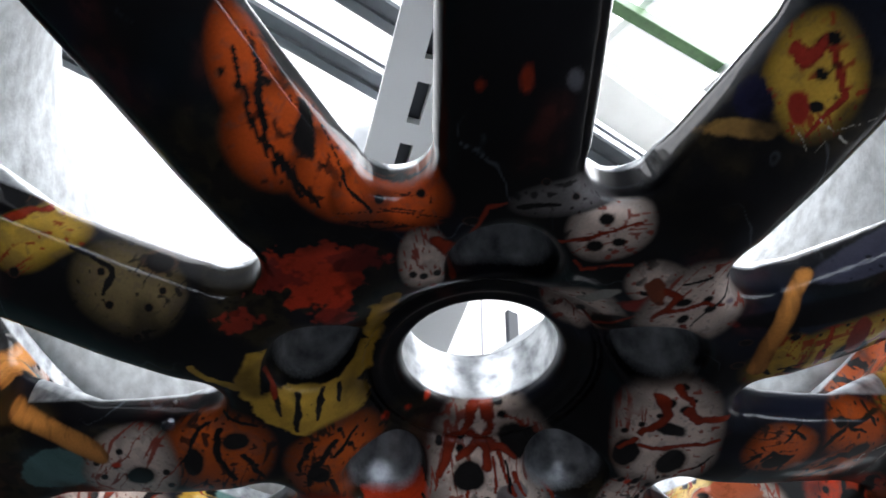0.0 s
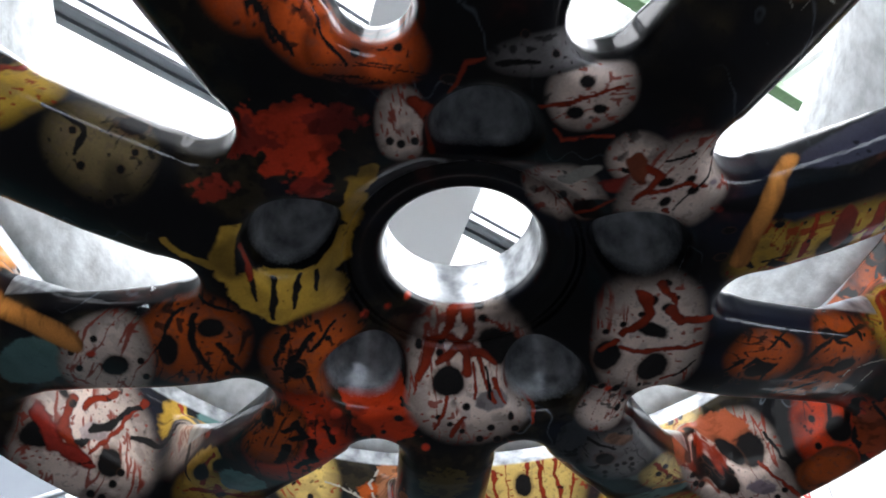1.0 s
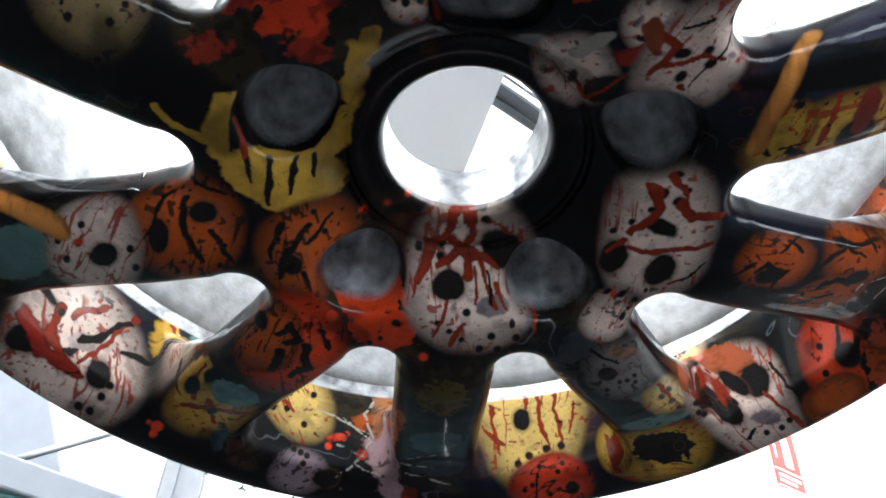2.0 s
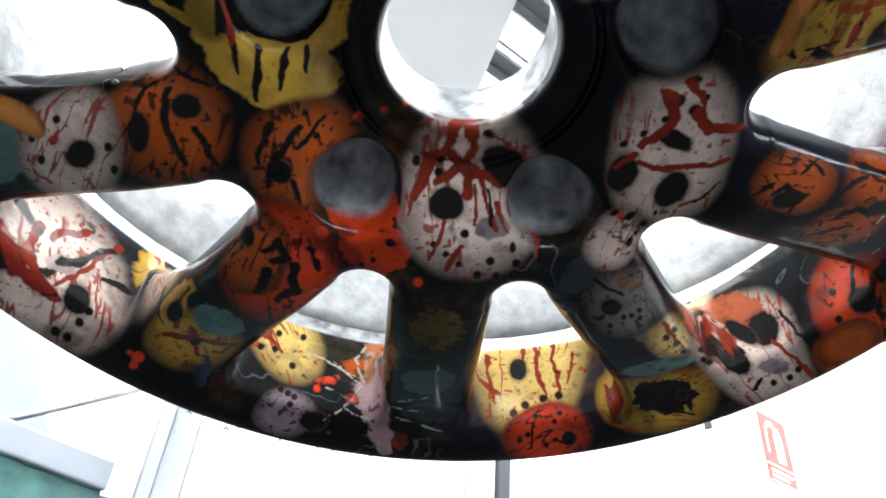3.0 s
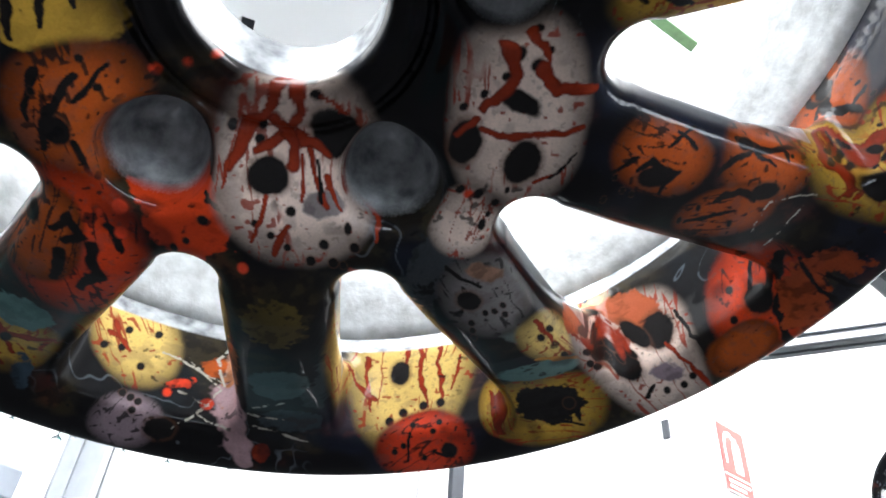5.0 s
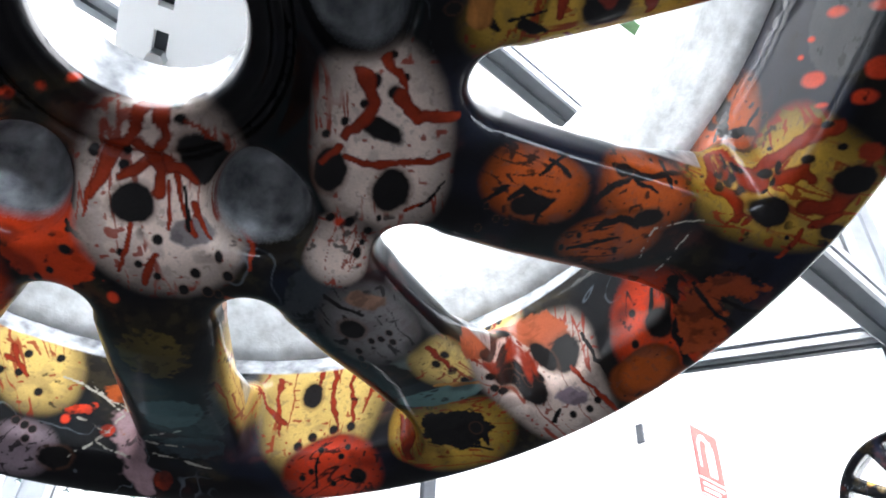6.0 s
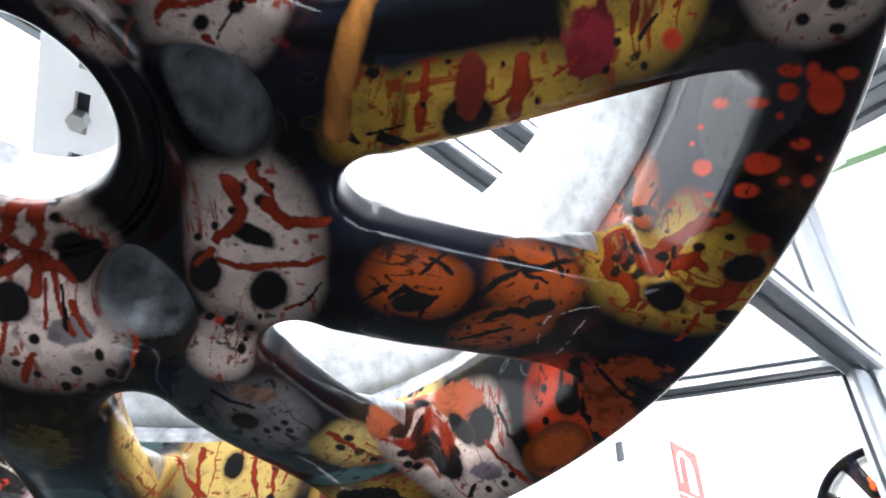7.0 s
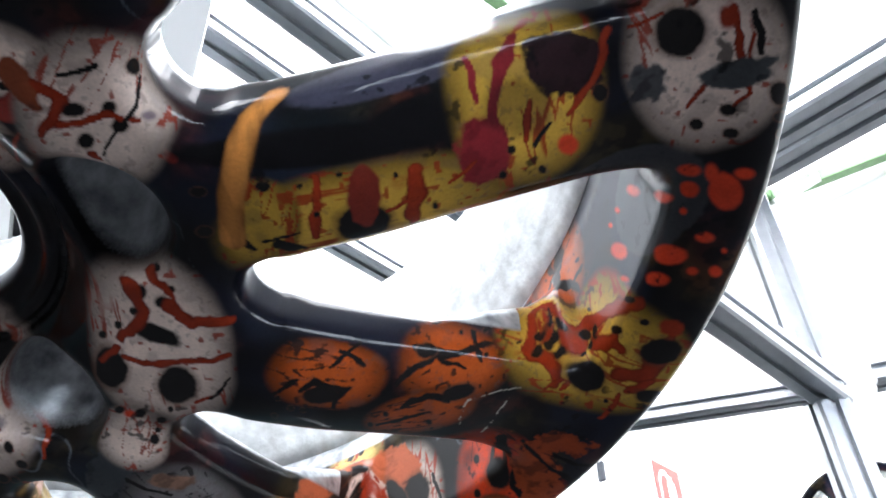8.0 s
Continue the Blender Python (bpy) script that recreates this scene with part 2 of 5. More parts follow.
def surface_net(field, low, size, counts):
    """Quads on the zero of a field sampled on a grid."""
    ax = [low[i] + size * np.arange(counts[i]) for i in range(3)]
    vals = np.empty(counts, np.float32)
    for k in range(counts[2]):
        gx, gy = np.meshgrid(ax[0], ax[1], indexing="ij")
        vals[:, :, k] = field(gx, gy, ax[2][k])
    inside = vals < 0
    cell = np.zeros([c - 1 for c in counts], np.int8)
    n = [c - 1 for c in counts]
    corners = [(i, j, k) for i in (0, 1) for j in (0, 1) for k in (0, 1)]
    for i, j, k in corners:
        cell += inside[i:i + n[0], j:j + n[1], k:k + n[2]]
    live = np.argwhere((cell > 0) & (cell < 8))
    index = np.full(n, -1, np.int32)
    index[tuple(live.T)] = np.arange(len(live))
    total, weight = np.zeros((len(live), 3)), np.zeros(len(live))
    for a in range(8):
        for b in range(a + 1, 8):
            ca, cb = np.array(corners[a]), np.array(corners[b])
            if np.abs(ca - cb).sum() != 1:
                continue
            va, vb = vals[tuple((live + ca).T)], vals[tuple((live + cb).T)]
            cross = (va < 0) != (vb < 0)
            t = np.where(cross, va / np.where(cross, va - vb, 1), 0)
            total += np.where(cross[:, None], ca + (cb - ca) * t[:, None], 0)
            weight += cross
    verts = np.array(low) + size * (live + total / weight[:, None])
    faces = []
    for axis in range(3):
        o1, o2 = [a for a in range(3) if a != axis]
        a0 = [slice(None)] * 3
        a1 = [slice(None)] * 3
        a0[axis], a1[axis] = slice(0, -1), slice(1, None)
        flip = inside[tuple(a0)] != inside[tuple(a1)]
        e = np.argwhere(flip)
        e = e[(e[:, o1] > 0) & (e[:, o2] > 0) & (e[:, o1] < n[o1]) & (e[:, o2] < n[o2])]
        first = inside[tuple(e.T)]
        quad = []
        for s1, s2 in ((0, 0), (1, 0), (1, 1), (0, 1)):
            q = e.copy()
            q[:, o1] -= 1 - s1
            q[:, o2] -= 1 - s2
            quad.append(index[tuple(q.T)])
        quad = np.array(quad).T
        turn = first if axis != 1 else ~first
        faces.append(np.where(turn[:, None], quad, quad[:, ::-1]))
    return verts, np.concatenate(faces)


def grid_mesh(name, verts, faces, mat):
    me = bpy.data.meshes.new(name)
    me.vertices.add(len(verts))
    me.vertices.foreach_set("co", verts.astype(np.float32).ravel())
    me.loops.add(faces.size)
    me.loops.foreach_set("vertex_index", faces.astype(np.int32).ravel())
    me.polygons.add(len(faces))
    me.polygons.foreach_set("loop_start", np.arange(0, faces.size, 4, dtype=np.int32))
    me.update(calc_edges=True)
    me.polygons.foreach_set("use_smooth", np.ones(len(faces), bool))
    me.materials.append(mat)
    return me


# ---- the printed film ----
LATTICE = np.random.RandomState(7).rand(256, 256)


def speckle(x, y):
    """Smooth random field of unit cell size, 0 to 1."""
    i, j = np.floor(x).astype(int), np.floor(y).astype(int)
    u, v = x - i, y - j
    u, v = u * u * (3 - 2 * u), v * v * (3 - 2 * v)
    a, b = LATTICE[i % 256, j % 256], LATTICE[(i + 1) % 256, j % 256]
    c, d = LATTICE[i % 256, (j + 1) % 256], LATTICE[(i + 1) % 256, (j + 1) % 256]
    return (a * (1 - u) + b * u) * (1 - v) + (c * (1 - u) + d * u) * v


def cloud(x, y, scale):
    return (speckle(x * scale, y * scale) + 0.5 * speckle(x * scale * 2.1 + 9, y * scale * 2.1) + 0.25 * speckle(x * scale * 4.3, y * scale * 4.3 + 5)) / 1.75


def ramp(v, a, b):
    t = np.clip((v - a) / (b - a), 0, 1)
    return t * t * (3 - 2 * t)


CREAM, YELLOW, ORANGE, RED = (0.72, 0.58, 0.50), (0.50, 0.30, 0.040), (0.38, 0.070, 0.009), (0.54, 0.042, 0.008)
MAUVE, GREY, BROWN, LAVENDER = (0.26, 0.20, 0.23), (0.15, 0.14, 0.14), (0.15, 0.11, 0.05), (0.045, 0.045, 0.068)
TEALISH, BLOOD, BLACK, STICK = (0.10, 0.19, 0.18), (0.25, 0.024, 0.007), (0.003, 0.003, 0.004), (0.55, 0.22, 0.05)
BLOODY, SCARLET, RUST, OCHRE = (0.30, 0.025, 0.015), (0.60, 0.045, 0.014), (0.34, 0.062, 0.010), (0.60, 0.42, 0.13)
INK, THREAD, ROSE, PALE_CREAM = (0.008, 0.007, 0.007), (0.42, 0.40, 0.34), (0.34, 0.22, 0.24), (0.40, 0.37, 0.33)
FLAME = (0.52, 0.075, 0.010)
PRINT = []


def plate(x, y, half_long, half_wide, turn, tint):
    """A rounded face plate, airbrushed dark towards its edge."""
    PRINT.append(("plate", x, y, half_long, half_wide, radians(turn), tint, 0))


def blot(x, y, half_long, half_wide, turn, tint, ragged=0.25):
    PRINT.append(("blot", x, y, half_long, half_wide, radians(turn), tint, ragged))


def hole(x, y, half_long, half_wide, turn):
    """An eye, a vent or one painted shadow, black with a thin brown rim."""
    PRINT.append(("hole", x, y, half_long, half_wide, radians(turn), INK, 0))


def run(half_wide, tint, *places):
    """A run of paint along a bent line."""
    x, y = [p[0] for p in places], [p[1] for p in places]
    reach = max(max(x) - min(x), max(y) - min(y)) / 2 + 2 * half_wide
    PRINT.append(("run", (max(x) + min(x)) / 2, (max(y) + min(y)) / 2, reach, half_wide, places, tint, 0))


def along(px, py, places):
    """Distance to a bent line, and how far along it, 0 to 1."""
    best, part_way = np.full(len(px), 9.0), np.zeros(len(px))
    for k, (a, b) in enumerate(zip(places, places[1:])):
        dx, dy = b[0] - a[0], b[1] - a[1]
        t = np.clip(((px - a[0]) * dx + (py - a[1]) * dy) / (dx * dx + dy * dy + 1e-12), 0, 1)
        far = np.hypot(px - a[0] - t * dx, py - a[1] - t * dy)
        part_way = np.where(far < best, (k + t) / (len(places) - 1), part_way)
        best = np.minimum(best, far)
    return best, part_way


def film_colours(x, y):
    """Colour of the printed film over the plane of the wheel."""
    base = np.empty((len(x), 3))
    navy, teal = ramp(cloud(x + 3, y, 22), 0.52, 0.75), ramp(cloud(x, y + 7, 30), 0.62, 0.8)
    base[:] = BLACK
    base += navy[:, None] * np.array((0.004, 0.006, 0.014)) + teal[:, None] * np.array((0.001, 0.003, 0.004))
    olive, rust = ramp(cloud(x + 5, y + 2, 26), 0.55, 0.7), ramp(cloud(x + 8, y + 4, 31), 0.6, 0.74)
    vein = 0.35 + 0.65 * ramp(cloud(x, y, 190), 0.42, 0.6)
    base += (olive * vein)[:, None] * np.array((0.020, 0.014, 0.004)) + (rust * vein)[:, None] * np.array((0.030, 0.005, 0.002))
    # thin bluish lines paint reflections into the dark ground
    thin = ramp(1 - np.abs(2 * cloud(x + 1, y * 0.6, 45) - 1), 0.975, 1.0) * ramp(cloud(x, y, 12), 0.55, 0.7)
    base += thin[:, None] * np.array((0.07, 0.085, 0.10))
    order = np.argsort(x)
    sorted_x = x[order]
    for kind, cx, cy, hl, hw, turn, tint, ragged in PRINT:
        reach = hl if kind == "run" else (1.9 if kind == "blot" else 1.45) * max(hl, hw)
        near = order[np.searchsorted(sorted_x, cx - reach):np.searchsorted(sorted_x, cx + reach)]
        near = near[np.abs(y[near] - cy) < reach]
        if not len(near):
            continue
        px, py = x[near], y[near]
        tone = np.array(tint)
        if kind == "run":
            sway = 0 if tint == STICK else min(0.0030, 0.0012 + hw)
            far, t = along(px + sway * (cloud(px + 1, py + cy, 85) - 0.43) * 2.2, py + sway * (cloud(px + 7, py + cx, 85) - 0.43) * 2.2, turn)
            wide = hw * (0.70 + 1.0 * np.clip(cloud(px + cx, py, 130) - 0.25, 0, 1))
            if tint == STICK:
                wide = hw
            e = far / wide + (0 if tint == STICK else 0.35 * np.clip(t - 0.75, 0, 1) * 4)
            cover = ramp(e, 1.18, 0.86)
            if tint == THREAD:
                cover = cover * ramp(cloud(px, py, 420), 0.36, 0.52)
            tube = 1.2 - 0.55 * np.clip(e, 0, 1) ** 2 - 0.35 * ramp(cloud(px * 2, py * 0.5, 160), 0.45, 0.7) if tint == STICK else 0.72 + 0.5 * cloud(px, py, 200)
            col = tone * tube[:, None]
            # a thin dark edge where the paint has pooled
            if tint in (BLOOD, BLOODY):
                col = col * (1 - 0.45 * ramp(e, 0.55, 0.95))[:, None]
        else:
            dx, dy = px - cx, py - cy
            p = (dx * math.cos(turn) + dy * math.sin(turn)) / hl
            q = (-dx * math.sin(turn) + dy * math.cos(turn)) / hw
            if kind == "blot":
                rim = np.sqrt(p * p + q * q) + ragged * (cloud(px + 2, py, 130) - 0.5) * 2.2 + ragged * (cloud(px + 5, py, 420) - 0.5) * 1.2
                soft = min(0.5, 0.0007 / min(hl, hw))
                cover = ramp(rim, 1 + soft, 1 - soft)
                streak = ramp(cloud(px * 0.6 + py, py - px, 150), 0.55, 0.7) * min(1, ragged * 2)
                col = tone * ((0.75 + 0.45 * cloud(px, py, 75)) * (1 - 0.5 * streak))[:, None]
            elif kind == "hole":
                e = np.hypot(p, q) + 0.22 * (cloud(px, py, 300) - 0.5)
                rim = ramp(e, 1.40, 1.06) * 0.45
                base[near] = base[near] * (1 - rim[:, None]) + np.array((0.10, 0.04, 0.02)) * rim[:, None]
                cover = ramp(e, 1.10, 0.90)
                col = np.zeros((len(near), 3)) + tone
            else:
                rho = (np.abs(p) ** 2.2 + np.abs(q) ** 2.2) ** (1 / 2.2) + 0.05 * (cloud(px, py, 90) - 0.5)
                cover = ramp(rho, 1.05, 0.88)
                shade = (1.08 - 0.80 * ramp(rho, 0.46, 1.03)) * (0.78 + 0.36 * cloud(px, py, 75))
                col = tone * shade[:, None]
                grime = ramp(cloud(px + 4, py, 110), 0.60, 0.74) * 0.32
                pores = ramp(cloud(px + 9, py, 480), 0.66, 0.74) * 0.35
                grime = np.maximum(grime, pores)
                col = col * (1 - grime[:, None]) + np.array((0.07, 0.05, 0.045)) * grime[:, None]
                spray = ramp(speckle(px * 420 + 2, py * 420 + 6) + 0.35 * cloud(px, py, 60), 1.02, 1.07) * 0.85
                ink = np.array(BLOOD if tint in (CREAM, YELLOW, OCHRE) else INK)
                # fine drips down the plate
                trail = 1 - np.abs(2 * cloud(q * 2.6 + cx * 91 + 0.2 * cloud(px, py, 90), p * 0.5 + cy * 77, 1.6) - 1)
                drip = ramp(trail, 0.925, 0.965) * ramp(cloud(px + 8, py + 1, 40), 0.44, 0.52) * (0.9 if hl > 0.012 else 0.0)
                spray = np.maximum(spray, drip)
                col = col * (1 - spray[:, None]) + ink * spray[:, None]
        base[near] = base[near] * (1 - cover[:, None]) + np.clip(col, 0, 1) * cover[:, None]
    # black smears and fine flecks over everything
    smear = ramp(cloud(x * 1.0 + 11, y * 0.8, 36), 0.66, 0.78) * 0.6
    fleck = ramp(0.5 * cloud(0.8 * x + 0.6 * y + 2, 0.8 * y - 0.6 * x + 9, 240) + 0.5 * cloud(0.35 * x - 0.94 * y + 4, 0.94 * x + 0.35 * y, 190), 0.64, 0.70) * ramp(cloud(x, y + 2, 40), 0.48, 0.60) * 0.8
    dark = np.maximum(smear, fleck)
    return np.clip(base * (1 - dark[:, None]) + np.array(BLACK) * dark[:, None], 0, 1)


# dim shapes in the dark ground
blot(0.2252, -0.0097, 0.0303, 0.0222, 40, (0.030, 0.032, 0.036), 0.04)
blot(0.1612, 0.0530, 0.0343, 0.0104, 11, LAVENDER, 0.05)
# teal block painted in for the reflection in the spoke's step
blot(-0.0344, -0.1807, 0.0165, 0.0139, 42, (0.05, 0.085, 0.088), 0.15)
blot(-0.0250, -0.1295, 0.0143, 0.0124, 59, (0.07, 0.05, 0.012), 0.5)
blot(-0.0375, -0.2200, 0.0173, 0.0103, 177, (0.03, 0.045, 0.055), 0.3)
blot(0.1028, -0.1634, 0.0368, 0.0090, 147, (0.10, 0.13, 0.12), 0.15)
blot(0.0146, -0.1483, 0.0814, 0.0124, 57, (0.03, 0.035, 0.04), 0.4)
# upper spokes and the top of the hub
plate(-0.0503, 0.1589, 0.0176, 0.0128, 83, FLAME)
plate(-0.0449, 0.1360, 0.0206, 0.0174, 7, FLAME)
plate(-0.0319, 0.1193, 0.0174, 0.0160, 130, FLAME)
plate(-0.0189, 0.1085, 0.0204, 0.0128, 162, FLAME)
run(0.0013, INK, (-0.0474, 0.1602), (-0.0498, 0.1465), (-0.0501, 0.1356), (-0.0455, 0.1170))
run(0.0009, INK, (-0.0537, 0.1620), (-0.0539, 0.1428), (-0.0495, 0.1217))
run(0.0034, INK, (-0.0346, 0.1412), (-0.0398, 0.1301))
run(0.0010, INK, (-0.0297, 0.1354), (-0.0308, 0.1165), (-0.0252, 0.1051))
run(0.0008, INK, (-0.0489, 0.1303), (-0.0416, 0.1120))
hole(-0.0555, 0.1523, 0.0012, 0.0012, 6)
hole(-0.0590, 0.1567, 0.0012, 0.0011, 13)
hole(-0.0465, 0.1513, 0.0017, 0.0012, 20)
hole(-0.0109, 0.1096, 0.0025, 0.0012, 121)
hole(-0.0217, 0.1096, 0.0023, 0.0012, 58)
hole(-0.0157, 0.1220, 0.0032, 0.0005, 88)
blot(0.0270, 0.1431, 0.0039, 0.0019, 86, BLOOD, 0.3)
blot(0.0136, 0.1431, 0.0016, 0.0012, 76, BLOOD, 0.4)
blot(0.0407, 0.1400, 0.0033, 0.0023, 101, (0.08, 0.08, 0.09), 0.3)
plate(-0.1418, 0.1098, 0.0226, 0.0123, 25, YELLOW)
run(0.0019, BLOOD, (-0.1512, 0.1155), (-0.1424, 0.1219), (-0.1317, 0.1212))
hole(-0.1409, 0.1248, 0.0027, 0.0018, 61)
hole(-0.1552, 0.0959, 0.0022, 0.0016, 35)
# dull brown mask, its tint darkened for the shadow it hangs in
plate(-0.1165, 0.0868, 0.0213, 0.0205, 47, BROWN)
hole(-0.1246, 0.0926, 0.0016, 0.0013, 64)
hole(-0.1053, 0.0831, 0.0017, 0.0013, 64)
hole(-0.1114, 0.0782, 0.0015, 0.0013, 38)
hole(-0.1249, 0.0810, 0.0017, 0.0013, 40)
hole(-0.1200, 0.0664, 0.0021, 0.0013, 50)
hole(-0.1023, 0.0966, 0.0060, 0.0045, 35)
run(0.0011, INK, (-0.1312, 0.1022), (-0.1211, 0.0949), (-0.1254, 0.0852))
plate(0.1128, 0.1262, 0.0214, 0.0161, 110, YELLOW)
run(0.0022, BLOODY, (0.1051, 0.1373), (0.1112, 0.1309), (0.1159, 0.1362))
run(0.0012, BLOODY, (0.1190, 0.1330), (0.1218, 0.1184), (0.1104, 0.1088))
hole(0.1182, 0.1360, 0.0021, 0.0017, 166)
hole(0.1144, 0.1268, 0.0021, 0.0017, 143)
hole(0.1132, 0.1175, 0.0025, 0.0016, 160)
blot(0.1081, 0.1175, 0.0049, 0.0033, 101, BLOODY, 0.3)
blot(0.0941, 0.1231, 0.0094, 0.0065, 129, (0.01, 0.01, 0.03), 0.2)
blot(0.0891, 0.1146, 0.0142, 0.0032, 169, (0.30, 0.17, 0.05), 0.3)
run(0.0003, THREAD, (0.1066, 0.1129), (0.1133, 0.1007), (0.1216, 0.1078), (0.1355, 0.1081))
run(0.0003, THREAD, (0.1153, 0.1129), (0.1268, 0.1022))
plate(-0.0124, 0.0793, 0.0170, 0.0097, 85, CREAM)
run(0.0025, BLOOD, (-0.0064, 0.0911), (0.0017, 0.0732), (-0.0028, 0.0623))
hole(-0.0142, 0.0726, 0.0021, 0.0014, 83)
hole(-0.0090, 0.0721, 0.0023, 0.0016, 111)
hole(-0.0177, 0.0749, 0.0019, 0.0013, 82)
hole(0.0053, 0.0956, 0.0025, 0.0016, 171)
plate(0.0508, 0.0843, 0.0155, 0.0144, 3, CREAM)
hole(0.0496, 0.0883, 0.0024, 0.0021, 158)
hole(0.0454, 0.0775, 0.0029, 0.0023, 158)
hole(0.0536, 0.0779, 0.0023, 0.0017, 162)
run(0.0009, BLOOD, (0.0347, 0.0820), (0.0458, 0.0821), (0.0622, 0.0857))
run(0.0008, BLOOD, (0.0391, 0.0717), (0.0419, 0.0666), (0.0591, 0.0668))
run(0.0009, BLOOD, (0.0059, 0.0905), (0.0122, 0.1008), (0.0176, 0.1021))
plate(0.0368, 0.1000, 0.0194, 0.0081, 178, GREY)
hole(0.0399, 0.0993, 0.0015, 0.0013, 151)
hole(0.0302, 0.1080, 0.0014, 0.0012, 114)
run(0.0011, INK, (0.0210, 0.0996), (0.0352, 0.0984))
plate(0.0431, 0.0361, 0.0195, 0.0151, 107, CREAM)
hole(0.0537, 0.0281, 0.0086, 0.0060, 55)
hole(0.0430, 0.0312, 0.0039, 0.0014, 85)
run(0.0010, BLOOD, (0.0440, 0.0301), (0.0484, 0.0206), (0.0606, 0.0380))
plate(0.0695, 0.0535, 0.0160, 0.0115, 130, CREAM)
run(0.0027, BLOODY, (0.0602, 0.0441), (0.0696, 0.0490), (0.0793, 0.0526))
run(0.0011, INK, (0.0636, 0.0522), (0.0778, 0.0455))
plate(0.0854, 0.0405, 0.0122, 0.0096, 123, MAUVE)
run(0.0018, BLOODY, (0.0798, 0.0452), (0.0904, 0.0388), (0.0994, 0.0302))
hole(0.0857, 0.0469, 0.0021, 0.0015, 113)
hole(0.0928, 0.0359, 0.0021, 0.0016, 113)
hole(0.0964, 0.0426, 0.0024, 0.0019, 6)
run(0.0031, PALE_CREAM, (0.0447, 0.0455), (0.0547, 0.0546))
# red splash and the horned yellow mask round one bolt pocket
blot(-0.0491, 0.0824, 0.0171, 0.0146, 12, SCARLET, 0.38)
blot(-0.0445, 0.0700, 0.0085, 0.0058, 73, SCARLET, 0.6)
blot(-0.0347, 0.0858, 0.0103, 0.0054, 172, BLOODY, 0.7)
blot(-0.0677, 0.0824, 0.0093, 0.0066, 3, BLOODY, 0.8)
blot(-0.0505, 0.0592, 0.0077, 0.0049, 166, BLOODY, 0.8)
blot(-0.0805, 0.0669, 0.0077, 0.0043, 173, (0.2, 0.02, 0.01), 0.9)
blot(-0.0716, 0.0074, 0.0233, 0.0147, 145, YELLOW, 0.15)
run(0.0055, YELLOW, (-0.0315, 0.0554), (-0.0413, 0.0364), (-0.0519, 0.0152), (-0.0655, 0.0112))
run(0.0034, YELLOW, (-0.0276, 0.0636), (-0.0323, 0.0519))
run(0.0017, YELLOW, (-0.1062, 0.0482), (-0.1026, 0.0390), (-0.0933, 0.0287))
run(0.0041, YELLOW, (-0.0824, 0.0450), (-0.0934, 0.0315), (-0.0883, 0.0165))
run(0.0013, INK, (-0.0827, 0.0265), (-0.0846, 0.0101))
run(0.0014, INK, (-0.0736, 0.0189), (-0.0784, -0.0006))
run(0.0011, INK, (-0.0641, 0.0172), (-0.0701, 0.0015))
run(0.0010, INK, (-0.0579, 0.0149), (-0.0616, 0.0051))
run(0.0017, BLOOD, (-0.0805, 0.0356), (-0.0824, 0.0212))
hole(-0.0507, 0.0303, 0.0062, 0.0011, 171)
# orange masks left of the bore
plate(-0.1174, -0.0084, 0.0304, 0.0248, 60, ORANGE)
hole(-0.1063, -0.0006, 0.0057, 0.0048, 18)
hole(-0.1275, -0.0093, 0.0089, 0.0042, 65)
run(0.0013, INK, (-0.1111, 0.0059), (-0.1162, -0.0088), (-0.1139, -0.0247))
run(0.0011, INK, (-0.1181, 0.0098), (-0.1335, -0.0102))
run(0.0012, INK, (-0.1051, -0.0106), (-0.1034, -0.0265))
run(0.0010, INK, (-0.1113, 0.0170), (-0.0957, 0.0068))
hole(-0.1032, -0.0185, 0.0016, 0.0012, 62)
hole(-0.1085, -0.0285, 0.0018, 0.0013, 62)
hole(-0.1273, -0.0295, 0.0023, 0.0012, 54)
hole(-0.1176, -0.0341, 0.0031, 0.0013, 63)
plate(-0.0706, -0.0299, 0.0263, 0.0232, 85, ORANGE)
hole(-0.0788, -0.0338, 0.0055, 0.0044, 63)
run(0.0016, INK, (-0.0669, -0.0166), (-0.0794, -0.0296), (-0.0866, -0.0399))
run(0.0012, INK, (-0.0774, -0.0121), (-0.0861, -0.0289))
run(0.0013, INK, (-0.0597, -0.0161), (-0.0694, -0.0241))
run(0.0015, INK, (-0.0745, -0.0384), (-0.0714, -0.0511))
hole(-0.0812, -0.0189, 0.0016, 0.0013, 60)
hole(-0.0626, -0.0217, 0.0014, 0.0012, 113)
hole(-0.0649, -0.0114, 0.0014, 0.0011, 108)
# left edge: sticks, teal and two pale masks
blot(-0.2031, -0.0240, 0.0251, 0.0127, 34, TEALISH, 0.08)
plate(-0.1623, -0.0200, 0.0366, 0.0210, 51, CREAM)
hole(-0.1567, -0.0197, 0.0089, 0.0050, 38)
hole(-0.1744, -0.0062, 0.0021, 0.0013, 34)
hole(-0.1696, -0.0084, 0.0022, 0.0013, 39)
hole(-0.1761, -0.0133, 0.0024, 0.0013, 42)
hole(-0.1664, -0.0139, 0.0024, 0.0013, 44)
hole(-0.1767, -0.0233, 0.0029, 0.0014, 48)
hole(-0.1448, -0.0265, 0.0030, 0.0014, 56)
hole(-0.1424, -0.0153, 0.0023, 0.0014, 51)
hole(-0.1612, -0.0050, 0.0021, 0.0013, 36)
blot(-0.1661, -0.0132, 0.0030, 0.0016, 24, SCARLET, 0.2)
run(0.0059, STICK, (-0.2201, 0.0120), (-0.1914, 0.0007), (-0.1735, -0.0074))
